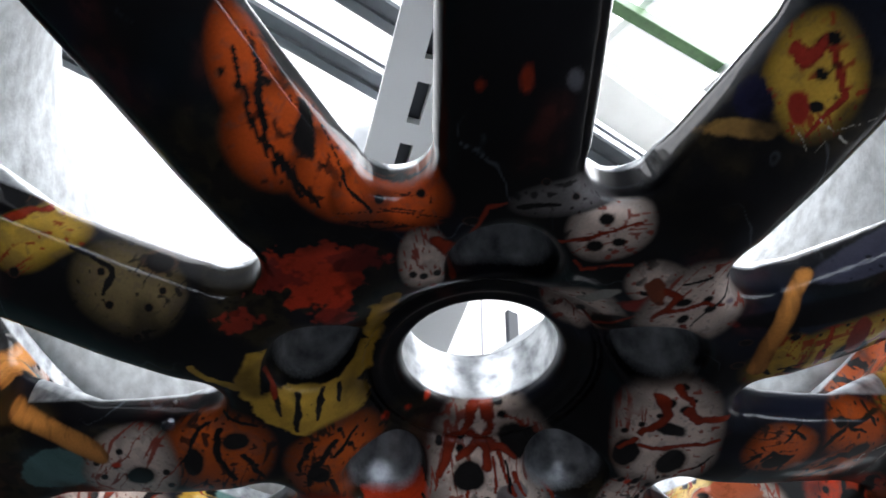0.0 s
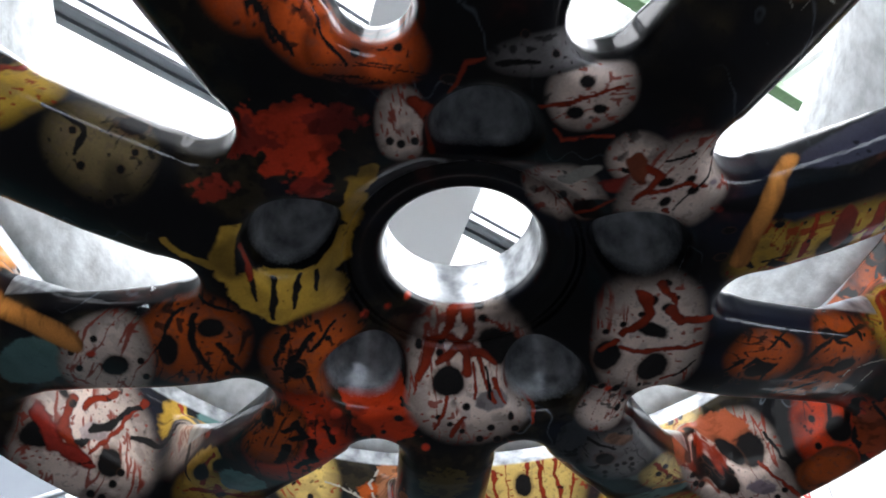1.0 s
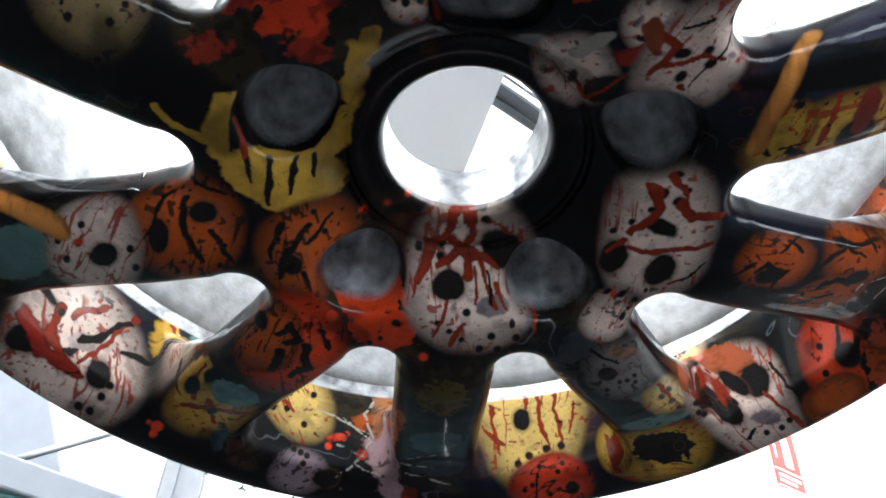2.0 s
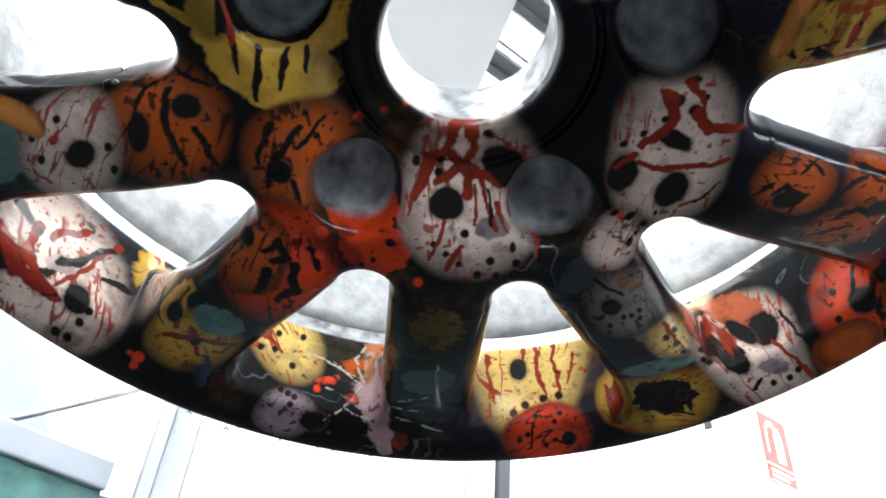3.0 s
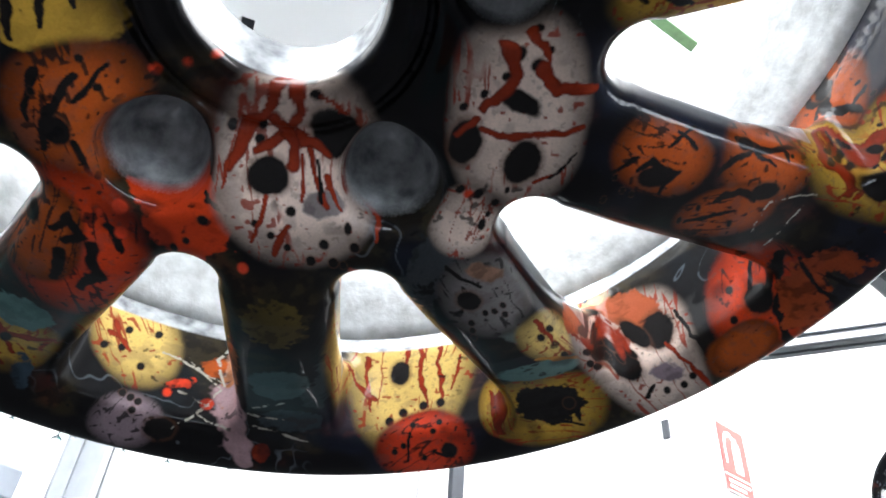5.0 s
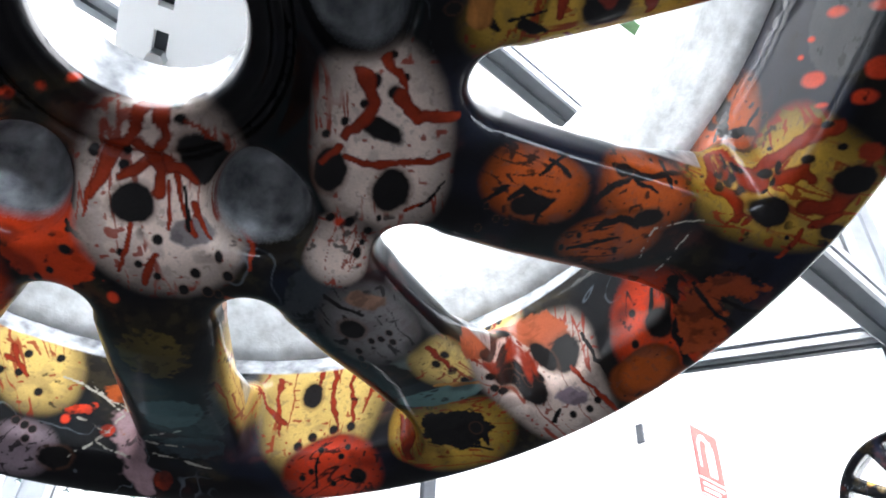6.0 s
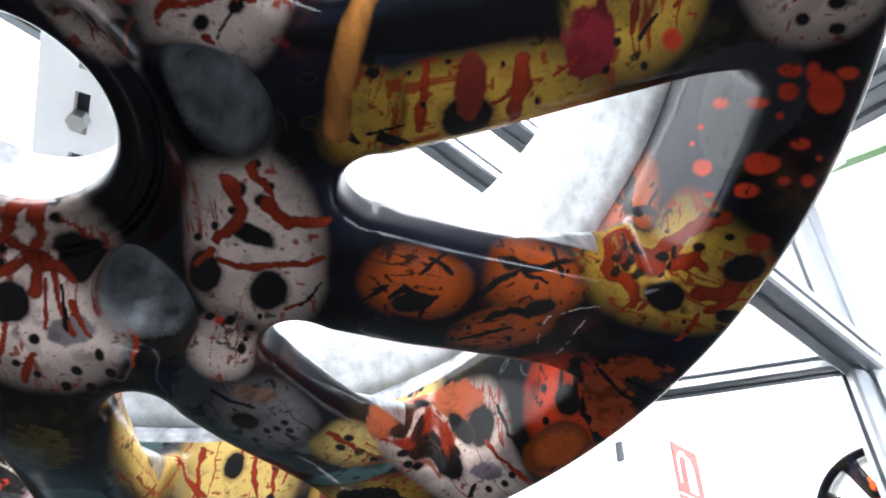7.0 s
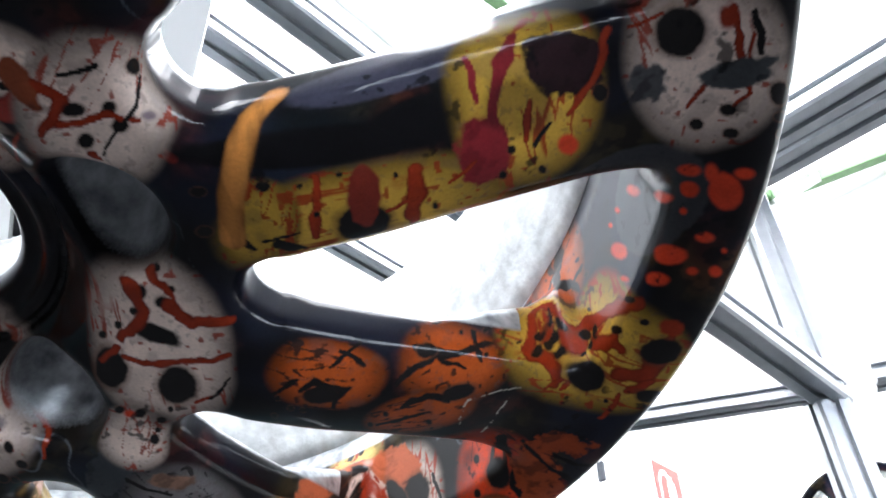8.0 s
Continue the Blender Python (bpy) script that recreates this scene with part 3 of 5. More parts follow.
plate(-0.2097, -0.0997, 0.0561, 0.0409, 50, CREAM)
hole(-0.2053, -0.1153, 0.0097, 0.0070, 44)
hole(-0.2283, -0.0812, 0.0112, 0.0088, 162)
run(0.0029, BLOOD, (-0.1989, -0.0753), (-0.2154, -0.0839), (-0.2197, -0.1054))
run(0.0018, BLOOD, (-0.1611, -0.0946), (-0.1884, -0.1020), (-0.2118, -0.1050))
run(0.0057, BLOODY, (-0.2203, -0.0700), (-0.2248, -0.0907), (-0.2160, -0.1113))
run(0.0023, INK, (-0.2133, -0.0964), (-0.1892, -0.0980))
run(0.0020, BLOOD, (-0.1720, -0.0837), (-0.1974, -0.0831))
hole(-0.2240, -0.1306, 0.0031, 0.0020, 67)
hole(-0.2110, -0.1283, 0.0027, 0.0020, 70)
hole(-0.2029, -0.1234, 0.0028, 0.0022, 36)
hole(-0.2199, -0.1358, 0.0031, 0.0020, 69)
hole(-0.2011, -0.0776, 0.0026, 0.0020, 7)
hole(-0.2005, -0.0573, 0.0165, 0.0033, 86)
blot(-0.2002, -0.0960, 0.0085, 0.0057, 164, (0.5, 0.4, 0.38), 0.3)
run(0.0021, INK, (-0.1667, -0.0963), (-0.1922, -0.0965), (-0.2032, -0.0945))
# red masks below the second pocket
plate(-0.0929, -0.0861, 0.0419, 0.0295, 77, RED)
plate(-0.1022, -0.0764, 0.0266, 0.0167, 58, ORANGE)
run(0.0022, INK, (-0.0944, -0.0723), (-0.0870, -0.0671), (-0.0852, -0.0761), (-0.0933, -0.0784))
run(0.0024, INK, (-0.0970, -0.0831), (-0.1039, -0.0983))
run(0.0026, INK, (-0.0849, -0.0807), (-0.0875, -0.0969), (-0.0971, -0.1029))
hole(-0.1040, -0.0645, 0.0062, 0.0047, 130)
run(0.0009, INK, (-0.1180, -0.0605), (-0.0949, -0.0448))
run(0.0013, INK, (-0.0747, -0.0732), (-0.0723, -0.0864))
blot(-0.0464, -0.0741, 0.0200, 0.0162, 95, RED, 0.25)
blot(-0.0548, -0.0630, 0.0105, 0.0079, 75, RED, 0.2)
hole(-0.0402, -0.0743, 0.0022, 0.0020, 73)
hole(-0.0490, -0.0833, 0.0017, 0.0013, 77)
hole(-0.0546, -0.0865, 0.0023, 0.0013, 77)
hole(-0.0368, -0.0664, 0.0014, 0.0012, 144)
run(0.0009, INK, (-0.0372, -0.0614), (-0.0300, -0.0725))
blot(-0.0684, -0.0661, 0.0031, 0.0027, 66, SCARLET, 0.1)
blot(-0.0712, -0.0769, 0.0027, 0.0022, 78, SCARLET, 0.1)
blot(-0.0474, -0.0222, 0.0020, 0.0012, 129, SCARLET, 0.1)
blot(-0.0304, -0.0979, 0.0026, 0.0021, 79, SCARLET, 0.1)
blot(-0.0760, -0.0671, 0.0014, 0.0012, 74, SCARLET, 0.1)
blot(-0.0588, -0.0960, 0.0025, 0.0018, 76, SCARLET, 0.1)
blot(-0.0256, -0.0204, 0.0027, 0.0013, 20, SCARLET, 0.1)
blot(-0.0367, -0.0218, 0.0015, 0.0013, 119, SCARLET, 0.1)
# yellow mask with a teal patch on the lower left spoke
plate(-0.1557, -0.1450, 0.0318, 0.0251, 43, YELLOW)
run(0.0076, YELLOW, (-0.1487, -0.1052), (-0.1612, -0.1200), (-0.1665, -0.1354))
blot(-0.1345, -0.1252, 0.0142, 0.0127, 66, TEALISH, 0.2)
run(0.0027, BLOOD, (-0.1694, -0.1419), (-0.1552, -0.1442), (-0.1320, -0.1454))
run(0.0016, BLOOD, (-0.1524, -0.1321), (-0.1573, -0.1589))
run(0.0018, INK, (-0.1822, -0.1088), (-0.1681, -0.1321))
run(0.0017, BLOOD, (-0.1462, -0.1030), (-0.1612, -0.1342))
hole(-0.1548, -0.1466, 0.0049, 0.0024, 46)
hole(-0.1580, -0.1224, 0.0088, 0.0045, 54)
blot(-0.1906, -0.1572, 0.0046, 0.0033, 56, SCARLET, 0.15)
blot(-0.1944, -0.1620, 0.0029, 0.0023, 61, SCARLET, 0.15)
blot(-0.1938, -0.1529, 0.0017, 0.0013, 53, SCARLET, 0.15)
blot(-0.1612, -0.1735, 0.0112, 0.0050, 68, (0.03, 0.06, 0.09), 0.5)
# walls of the two lowest windows
plate(-0.1035, -0.1610, 0.0353, 0.0213, 82, OCHRE)
hole(-0.1117, -0.1678, 0.0025, 0.0016, 57)
hole(-0.1046, -0.1572, 0.0026, 0.0015, 56)
hole(-0.1069, -0.1809, 0.0025, 0.0017, 60)
hole(-0.1190, -0.1652, 0.0025, 0.0016, 54)
hole(-0.0926, -0.1609, 0.0027, 0.0016, 60)
run(0.0020, BLOOD, (-0.1137, -0.1560), (-0.1084, -0.1610))
run(0.0017, BLOOD, (-0.1069, -0.1504), (-0.1097, -0.1680))
plate(-0.1228, -0.2136, 0.0202, 0.0182, 43, MAUVE)
hole(-0.1166, -0.1995, 0.0024, 0.0018, 62)
hole(-0.1182, -0.2079, 0.0026, 0.0018, 65)
hole(-0.1195, -0.1959, 0.0023, 0.0018, 61)
hole(-0.1138, -0.2027, 0.0024, 0.0018, 63)
hole(-0.1078, -0.2221, 0.0078, 0.0070, 4)
run(0.0077, ROSE, (-0.0698, -0.2033), (-0.0696, -0.2234), (-0.0677, -0.2501))
blot(-0.0725, -0.1840, 0.0072, 0.0063, 48, ORANGE, 0.5)
blot(-0.0912, -0.1939, 0.0060, 0.0036, 179, SCARLET, 0.8)
blot(-0.0812, -0.2092, 0.0037, 0.0033, 55, SCARLET, 0.1)
blot(-0.0987, -0.1990, 0.0028, 0.0021, 65, SCARLET, 0.2)
blot(-0.0588, -0.2448, 0.0068, 0.0045, 80, BLOOD, 0.4)
blot(-0.0596, -0.1746, 0.0302, 0.0050, 71, (0.35, 0.13, 0.05), 0.6)
run(0.0007, THREAD, (-0.0939, -0.1732), (-0.0803, -0.1867), (-0.0697, -0.1967))
run(0.0007, THREAD, (-0.0838, -0.1781), (-0.0717, -0.2003))
run(0.0007, THREAD, (-0.0705, -0.2009), (-0.0871, -0.2145), (-0.1018, -0.2232))
run(0.0007, THREAD, (-0.0698, -0.2033), (-0.0696, -0.1789), (-0.0612, -0.1706))
run(0.0007, THREAD, (-0.0871, -0.2145), (-0.0714, -0.2315))
run(0.0008, THREAD, (-0.0589, -0.2148), (-0.0407, -0.2199))
run(0.0008, THREAD, (-0.0572, -0.2242), (-0.0305, -0.2406))
run(0.0010, THREAD, (-0.0545, -0.2086), (-0.0375, -0.2004))
run(0.0007, THREAD, (-0.0928, -0.1998), (-0.0771, -0.2118))
plate(0.0195, -0.1913, 0.0661, 0.0325, 90, OCHRE)
run(0.0020, BLOOD, (0.0150, -0.1771), (0.0157, -0.2020))
run(0.0011, BLOOD, (0.0223, -0.1756), (0.0294, -0.2196))
run(0.0011, BLOOD, (0.0303, -0.1763), (0.0372, -0.2199))
run(0.0011, BLOOD, (-0.0021, -0.1825), (0.0018, -0.2225))
run(0.0009, BLOOD, (0.0415, -0.1818), (0.0420, -0.2077))
# no vent: the shadow at this mask's upper left, painted dark
hole(0.0140, -0.1951, 0.0090, 0.0046, 95)
hole(0.0179, -0.2233, 0.0029, 0.0022, 99)
hole(0.0281, -0.2187, 0.0029, 0.0021, 101)
hole(0.0369, -0.2166, 0.0029, 0.0021, 104)
hole(0.0112, -0.2291, 0.0029, 0.0022, 97)
hole(0.0172, -0.2423, 0.0030, 0.0023, 92)
run(0.0016, BLOOD, (-0.0059, -0.2037), (0.0047, -0.2122))
plate(0.0308, -0.2477, 0.0280, 0.0261, 37, SCARLET)
hole(0.0442, -0.2495, 0.0048, 0.0045, 82)
hole(0.0239, -0.2317, 0.0021, 0.0016, 99)
hole(0.0354, -0.2365, 0.0022, 0.0016, 98)
hole(0.0194, -0.2465, 0.0019, 0.0016, 87)
hole(0.0381, -0.2300, 0.0021, 0.0016, 103)
hole(0.0304, -0.2547, 0.0020, 0.0016, 86)
hole(0.0143, -0.2503, 0.0020, 0.0016, 85)
run(0.0011, INK, (0.0371, -0.2507), (0.0434, -0.2548))
run(0.0009, INK, (0.0225, -0.2360), (0.0206, -0.2565))
run(0.0019, BLOOD, (0.0107, -0.1037), (0.0182, -0.1169), (0.0263, -0.1267))
blot(0.0263, -0.1267, 0.0122, 0.0103, 136, (0.35, 0.2, 0.14), 0.5)
# lower right: dim mask, yellow masks and a pale mask in the window
plate(0.0650, -0.1214, 0.0273, 0.0189, 109, GREY)
hole(0.0577, -0.1192, 0.0062, 0.0047, 110)
hole(0.0585, -0.1343, 0.0023, 0.0013, 96)
hole(0.0589, -0.1405, 0.0025, 0.0013, 96)
hole(0.0644, -0.1280, 0.0020, 0.0012, 103)
hole(0.0718, -0.1251, 0.0020, 0.0012, 111)
hole(0.0682, -0.1277, 0.0020, 0.0012, 107)
hole(0.0728, -0.1311, 0.0021, 0.0012, 109)
hole(0.0593, -0.1468, 0.0028, 0.0013, 95)
run(0.0011, INK, (0.0512, -0.1002), (0.0634, -0.1104))
blot(0.0644, -0.1049, 0.0077, 0.0040, 160, (0.22, 0.12, 0.08), 0.4)
plate(0.0955, -0.1592, 0.0251, 0.0144, 122, OCHRE)
run(0.0013, BLOOD, (0.0867, -0.1413), (0.0980, -0.1635))
hole(0.0937, -0.1513, 0.0030, 0.0014, 122)
hole(0.1025, -0.1749, 0.0034, 0.0016, 113)
hole(0.0897, -0.1550, 0.0030, 0.0015, 113)
plate(0.0949, -0.2177, 0.0337, 0.0287, 6, YELLOW)
blot(0.0969, -0.2160, 0.0168, 0.0147, 161, INK, 0.35)
run(0.0013, INK, (0.1095, -0.2055), (0.1144, -0.2266))
hole(0.1075, -0.2151, 0.0040, 0.0030, 103)
run(0.0012, INK, (0.0963, -0.2273), (0.1177, -0.2303))
blot(0.0908, -0.1847, 0.0206, 0.0092, 6, TEALISH, 0.12)
run(0.0014, (0.45, 0.2, 0.04), (0.0903, -0.1718), (0.1275, -0.1889))
plate(0.0689, -0.2193, 0.0217, 0.0112, 103, YELLOW)
run(0.0031, BLOOD, (0.0665, -0.2123), (0.0717, -0.2248), (0.0736, -0.2365))
run(0.0011, BLOOD, (0.0620, -0.2086), (0.0682, -0.2285))
plate(0.1406, -0.1849, 0.0464, 0.0267, 127, CREAM)
blot(0.1233, -0.1604, 0.0208, 0.0099, 153, (0.42, 0.10, 0.04), 0.25)
hole(0.1405, -0.1694, 0.0117, 0.0076, 129)
hole(0.1315, -0.1909, 0.0123, 0.0062, 140)
run(0.0012, BLOOD, (0.1486, -0.1762), (0.1649, -0.1855), (0.1810, -0.2084))
run(0.0011, INK, (0.1457, -0.1581), (0.1639, -0.1716), (0.1741, -0.1844))
run(0.0009, BLOOD, (0.1095, -0.1638), (0.1155, -0.1680))
hole(0.1289, -0.1723, 0.0126, 0.0039, 148)
hole(0.1302, -0.1830, 0.0063, 0.0015, 153)
hole(0.1271, -0.1875, 0.0038, 0.0012, 144)
hole(0.1188, -0.1815, 0.0050, 0.0024, 152)
hole(0.1184, -0.1894, 0.0033, 0.0020, 151)
hole(0.1248, -0.1907, 0.0027, 0.0002, 111)
hole(0.1226, -0.1935, 0.0032, 0.0016, 147)
hole(0.1554, -0.2043, 0.0022, 0.0016, 100)
hole(0.1630, -0.1999, 0.0022, 0.0016, 102)
hole(0.1663, -0.1941, 0.0021, 0.0016, 101)
blot(0.1537, -0.1937, 0.0084, 0.0056, 2, MAUVE, 0.3)
run(0.0013, INK, (0.1475, -0.2088), (0.1494, -0.2013))
blot(0.1219, -0.1784, 0.0103, 0.0017, 128, BLOOD, 0.2)
blot(0.1226, -0.1754, 0.0096, 0.0016, 135, BLOOD, 0.2)
# red masks on the lower right spoke and lip
plate(0.1869, -0.1454, 0.0400, 0.0273, 131, RED)
hole(0.1868, -0.1470, 0.0093, 0.0068, 141)
run(0.0016, INK, (0.1734, -0.1172), (0.1780, -0.1411))
run(0.0021, INK, (0.1920, -0.1282), (0.2005, -0.1575), (0.2121, -0.1822))
run(0.0022, INK, (0.2016, -0.1244), (0.2099, -0.1466))
run(0.0012, INK, (0.1881, -0.1309), (0.1868, -0.1431))
hole(0.2084, -0.1550, 0.0025, 0.0016, 113)
hole(0.1791, -0.1601, 0.0026, 0.0018, 131)
hole(0.1692, -0.1452, 0.0025, 0.0017, 144)
run(0.0016, INK, (0.2071, -0.1682), (0.2191, -0.1827))
blot(0.2048, -0.1408, 0.0203, 0.0092, 107, (0.30, 0.05, 0.012), 0.5)
plate(0.1897, -0.1812, 0.0196, 0.0158, 4, ORANGE)
hole(0.1888, -0.1794, 0.0019, 0.0013, 110)
hole(0.1927, -0.1736, 0.0018, 0.0012, 109)
hole(0.1818, -0.1835, 0.0018, 0.0013, 106)
run(0.0012, INK, (0.2007, -0.1207), (0.2120, -0.1402), (0.2250, -0.1474))
run(0.0023, INK, (0.1913, -0.1203), (0.1897, -0.1442))
run(0.0014, INK, (0.2084, -0.1274), (0.2308, -0.1367))
blot(0.2126, -0.1237, 0.0115, 0.0065, 1, (0.25, 0.04, 0.01), 0.7)
plate(0.1874, -0.1745, 0.0184, 0.0125, 62, ORANGE)
# orange masks on the right spoke
plate(0.1279, -0.0563, 0.0214, 0.0150, 150, RUST)
hole(0.1244, -0.0631, 0.0060, 0.0043, 155)
run(0.0014, INK, (0.1186, -0.0572), (0.1235, -0.0549), (0.1337, -0.0623), (0.1294, -0.0707))
run(0.0011, INK, (0.1330, -0.0472), (0.1399, -0.0543))
run(0.0009, INK, (0.1091, -0.0584), (0.1190, -0.0526))
hole(0.1140, -0.0673, 0.0016, 0.0010, 89)
hole(0.1107, -0.0611, 0.0013, 0.0009, 84)
hole(0.1077, -0.0715, 0.0018, 0.0010, 82)
hole(0.1177, -0.0697, 0.0016, 0.0010, 90)
run(0.0008, INK, (0.1405, -0.0447), (0.1284, -0.0529))
plate(0.1735, -0.0661, 0.0241, 0.0206, 130, RUST)
run(0.0024, INK, (0.1615, -0.0562), (0.1706, -0.0625), (0.1912, -0.0618))
run(0.0012, INK, (0.1678, -0.0634), (0.1758, -0.0709))
run(0.0012, INK, (0.1517, -0.0670), (0.1664, -0.0599))
hole(0.1636, -0.0576, 0.0042, 0.0037, 37)
run(0.0011, INK, (0.1871, -0.0544), (0.1838, -0.0703))
hole(0.1929, -0.0555, 0.0016, 0.0010, 31)
hole(0.1863, -0.0676, 0.0014, 0.0010, 49)
hole(0.1815, -0.0532, 0.0016, 0.0009, 34)
plate(0.1585, -0.0878, 0.0222, 0.0148, 175, RUST)
hole(0.1724, -0.0806, 0.0067, 0.0039, 168)
run(0.0016, INK, (0.1518, -0.0807), (0.1603, -0.0777), (0.1670, -0.0827))
run(0.0011, INK, (0.1435, -0.0890), (0.1606, -0.0867))
hole(0.1455, -0.0820, 0.0018, 0.0010, 100)
hole(0.1393, -0.0878, 0.0022, 0.0010, 95)
hole(0.1610, -0.0941, 0.0022, 0.0011, 102)
run(0.0004, THREAD, (0.1729, -0.1029), (0.1761, -0.0863), (0.1971, -0.0880))
run(0.0004, THREAD, (0.1835, -0.1133), (0.1929, -0.0927))
# yellow mask and red drops at the right of the lip
plate(0.2262, -0.0751, 0.0353, 0.0292, 164, YELLOW)
run(0.0035, BLOOD, (0.2377, -0.0482), (0.2216, -0.0585), (0.2072, -0.0720), (0.2134, -0.0805), (0.2131, -0.0883))
run(0.0011, BLOOD, (0.2135, -0.0884), (0.2065, -0.0911))
run(0.0037, BLOOD, (0.2178, -0.0743), (0.2298, -0.0684), (0.2352, -0.0721))
run(0.0040, BLOOD, (0.2352, -0.0825), (0.2452, -0.0824), (0.2522, -0.0634))
run(0.0019, BLOOD, (0.2387, -0.0915), (0.2458, -0.0851))
run(0.0012, BLOOD, (0.2188, -0.0872), (0.2133, -0.0917))
run(0.0011, BLOOD, (0.2306, -0.1069), (0.2371, -0.0945))
hole(0.2232, -0.0877, 0.0073, 0.0059, 159)
hole(0.2485, -0.0704, 0.0077, 0.0064, 15)
hole(0.2145, -0.0712, 0.0030, 0.0018, 139)
hole(0.2150, -0.0767, 0.0018, 0.0013, 112)
hole(0.2151, -0.0809, 0.0012, 0.0006, 96)
hole(0.2093, -0.0748, 0.0036, 0.0021, 9)
hole(0.2284, -0.0646, 0.0036, 0.0018, 10)
hole(0.2408, -0.0574, 0.0018, 0.0014, 8)
hole(0.2307, -0.0505, 0.0033, 0.0013, 14)
hole(0.2479, -0.0944, 0.0059, 0.0035, 161)
hole(0.2046, -0.0658, 0.0016, 0.0008, 7)
hole(0.2315, -0.0981, 0.0011, 0.0008, 101)
hole(0.2469, -0.1003, 0.0016, 0.0009, 120)
blot(0.2175, -0.0689, 0.0033, 0.0010, 63, BLOOD, 0.1)
blot(0.2502, -0.0586, 0.0042, 0.0038, 150, BLOOD, 0.3)
blot(0.2438, -0.0273, 0.0065, 0.0038, 9, SCARLET, 0.1)
blot(0.2128, -0.0387, 0.0067, 0.0027, 14, SCARLET, 0.1)
blot(0.2414, -0.0381, 0.0050, 0.0028, 10, SCARLET, 0.1)
blot(0.2604, -0.0322, 0.0025, 0.0018, 131, SCARLET, 0.1)
blot(0.2530, -0.0325, 0.0017, 0.0015, 162, SCARLET, 0.1)
blot(0.2543, -0.0184, 0.0027, 0.0020, 171, SCARLET, 0.1)
blot(0.2571, -0.0004, 0.0068, 0.0047, 120, SCARLET, 0.1)
blot(0.2461, -0.0009, 0.0032, 0.0028, 172, SCARLET, 0.1)
blot(0.2340, -0.0080, 0.0060, 0.0018, 18, SCARLET, 0.1)
blot(0.2117, -0.0164, 0.0052, 0.0016, 17, SCARLET, 0.1)
blot(0.2610, 0.0063, 0.0030, 0.0019, 167, SCARLET, 0.1)
blot(0.2449, 0.0063, 0.0036, 0.0023, 177, SCARLET, 0.1)
blot(0.2517, 0.0058, 0.0034, 0.0018, 110, SCARLET, 0.1)
blot(0.2458, -0.0093, 0.0013, 0.0012, 173, SCARLET, 0.1)
blot(0.2231, -0.0453, 0.0033, 0.0010, 19, SCARLET, 0.1)
blot(0.2029, -0.0273, 0.0021, 0.0009, 11, SCARLET, 0.1)
blot(0.2006, -0.0338, 0.0017, 0.0008, 10, SCARLET, 0.1)
blot(0.2614, -0.0233, 0.0012, 0.0008, 126, SCARLET, 0.1)
# upper right spoke: yellow masks, a lavender band and a stick
plate(0.1469, 0.0044, 0.0443, 0.0217, 5, YELLOW)
plate(0.1168, 0.0078, 0.0169, 0.0114, 72, YELLOW)
hole(0.1454, 0.0049, 0.0077, 0.0073, 143)
run(0.0013, BLOOD, (0.1341, 0.0238), (0.1324, 0.0027))
run(0.0039, (0.16, 0.02, 0.012), (0.1475, 0.0202), (0.1462, 0.0087))
run(0.0024, BLOOD, (0.1622, 0.0217), (0.1600, 0.0018))
run(0.0007, BLOOD, (0.1528, 0.0081), (0.1611, 0.0124))
run(0.0008, INK, (0.1175, 0.0027), (0.1275, 0.0061))
hole(0.1202, 0.0219, 0.0019, 0.0015, 7)
hole(0.1025, 0.0201, 0.0022, 0.0014, 12)
hole(0.1012, 0.0068, 0.0024, 0.0017, 22)
run(0.0025, INK, (0.1222, 0.0023), (0.1285, -0.0019))
run(0.0008, BLOOD, (0.1355, -0.0039), (0.1399, -0.0090))
hole(0.1403, 0.0230, 0.0008, 0.0007, 93)
hole(0.1297, 0.0212, 0.0008, 0.0007, 85)
hole(0.1659, 0.0065, 0.0013, 0.0008, 103)
hole(0.1329, 0.0115, 0.0010, 0.0008, 87)
hole(0.1552, 0.0204, 0.0009, 0.0007, 108)
run(0.0009, INK, (0.1077, 0.0090), (0.1139, 0.0006))
blot(0.1356, 0.0310, 0.0381, 0.0050, 0, BLACK, 0.06)
blot(0.1653, 0.0345, 0.0179, 0.0066, 5, BLACK, 0.05)
plate(0.1926, 0.0377, 0.0322, 0.0230, 100, YELLOW)
blot(0.1799, 0.0230, 0.0114, 0.0077, 102, (0.20, 0.015, 0.02), 0.25)
run(0.0020, (0.20, 0.015, 0.02), (0.1890, 0.0567), (0.1855, 0.0433), (0.1838, 0.0304))
blot(0.2032, 0.0443, 0.0114, 0.0090, 156, (0.02, 0.008, 0.01), 0.3)
hole(0.2140, 0.0339, 0.0027, 0.0021, 122)
run(0.0013, BLOOD, (0.2156, 0.0502), (0.2115, 0.0383), (0.2054, 0.0296))
run(0.0008, INK, (0.1958, 0.0210), (0.2005, 0.0271))
run(0.0010, BLOOD, (0.1922, 0.0236), (0.1934, 0.0350))
run(0.0009, (0.20, 0.015, 0.02), (0.1767, 0.0500), (0.1791, 0.0371))
hole(0.1881, 0.0218, 0.0014, 0.0011, 123)
hole(0.1860, 0.0135, 0.0016, 0.0011, 115)
hole(0.1983, 0.0123, 0.0017, 0.0011, 119)
run(0.0006, BLOOD, (0.1709, 0.0151), (0.1774, 0.0195))
blot(0.2055, 0.0196, 0.0040, 0.0028, 127, SCARLET, 0.1)
plate(0.2426, 0.0406, 0.0282, 0.0219, 119, CREAM)
hole(0.2343, 0.0500, 0.0070, 0.0063, 155)
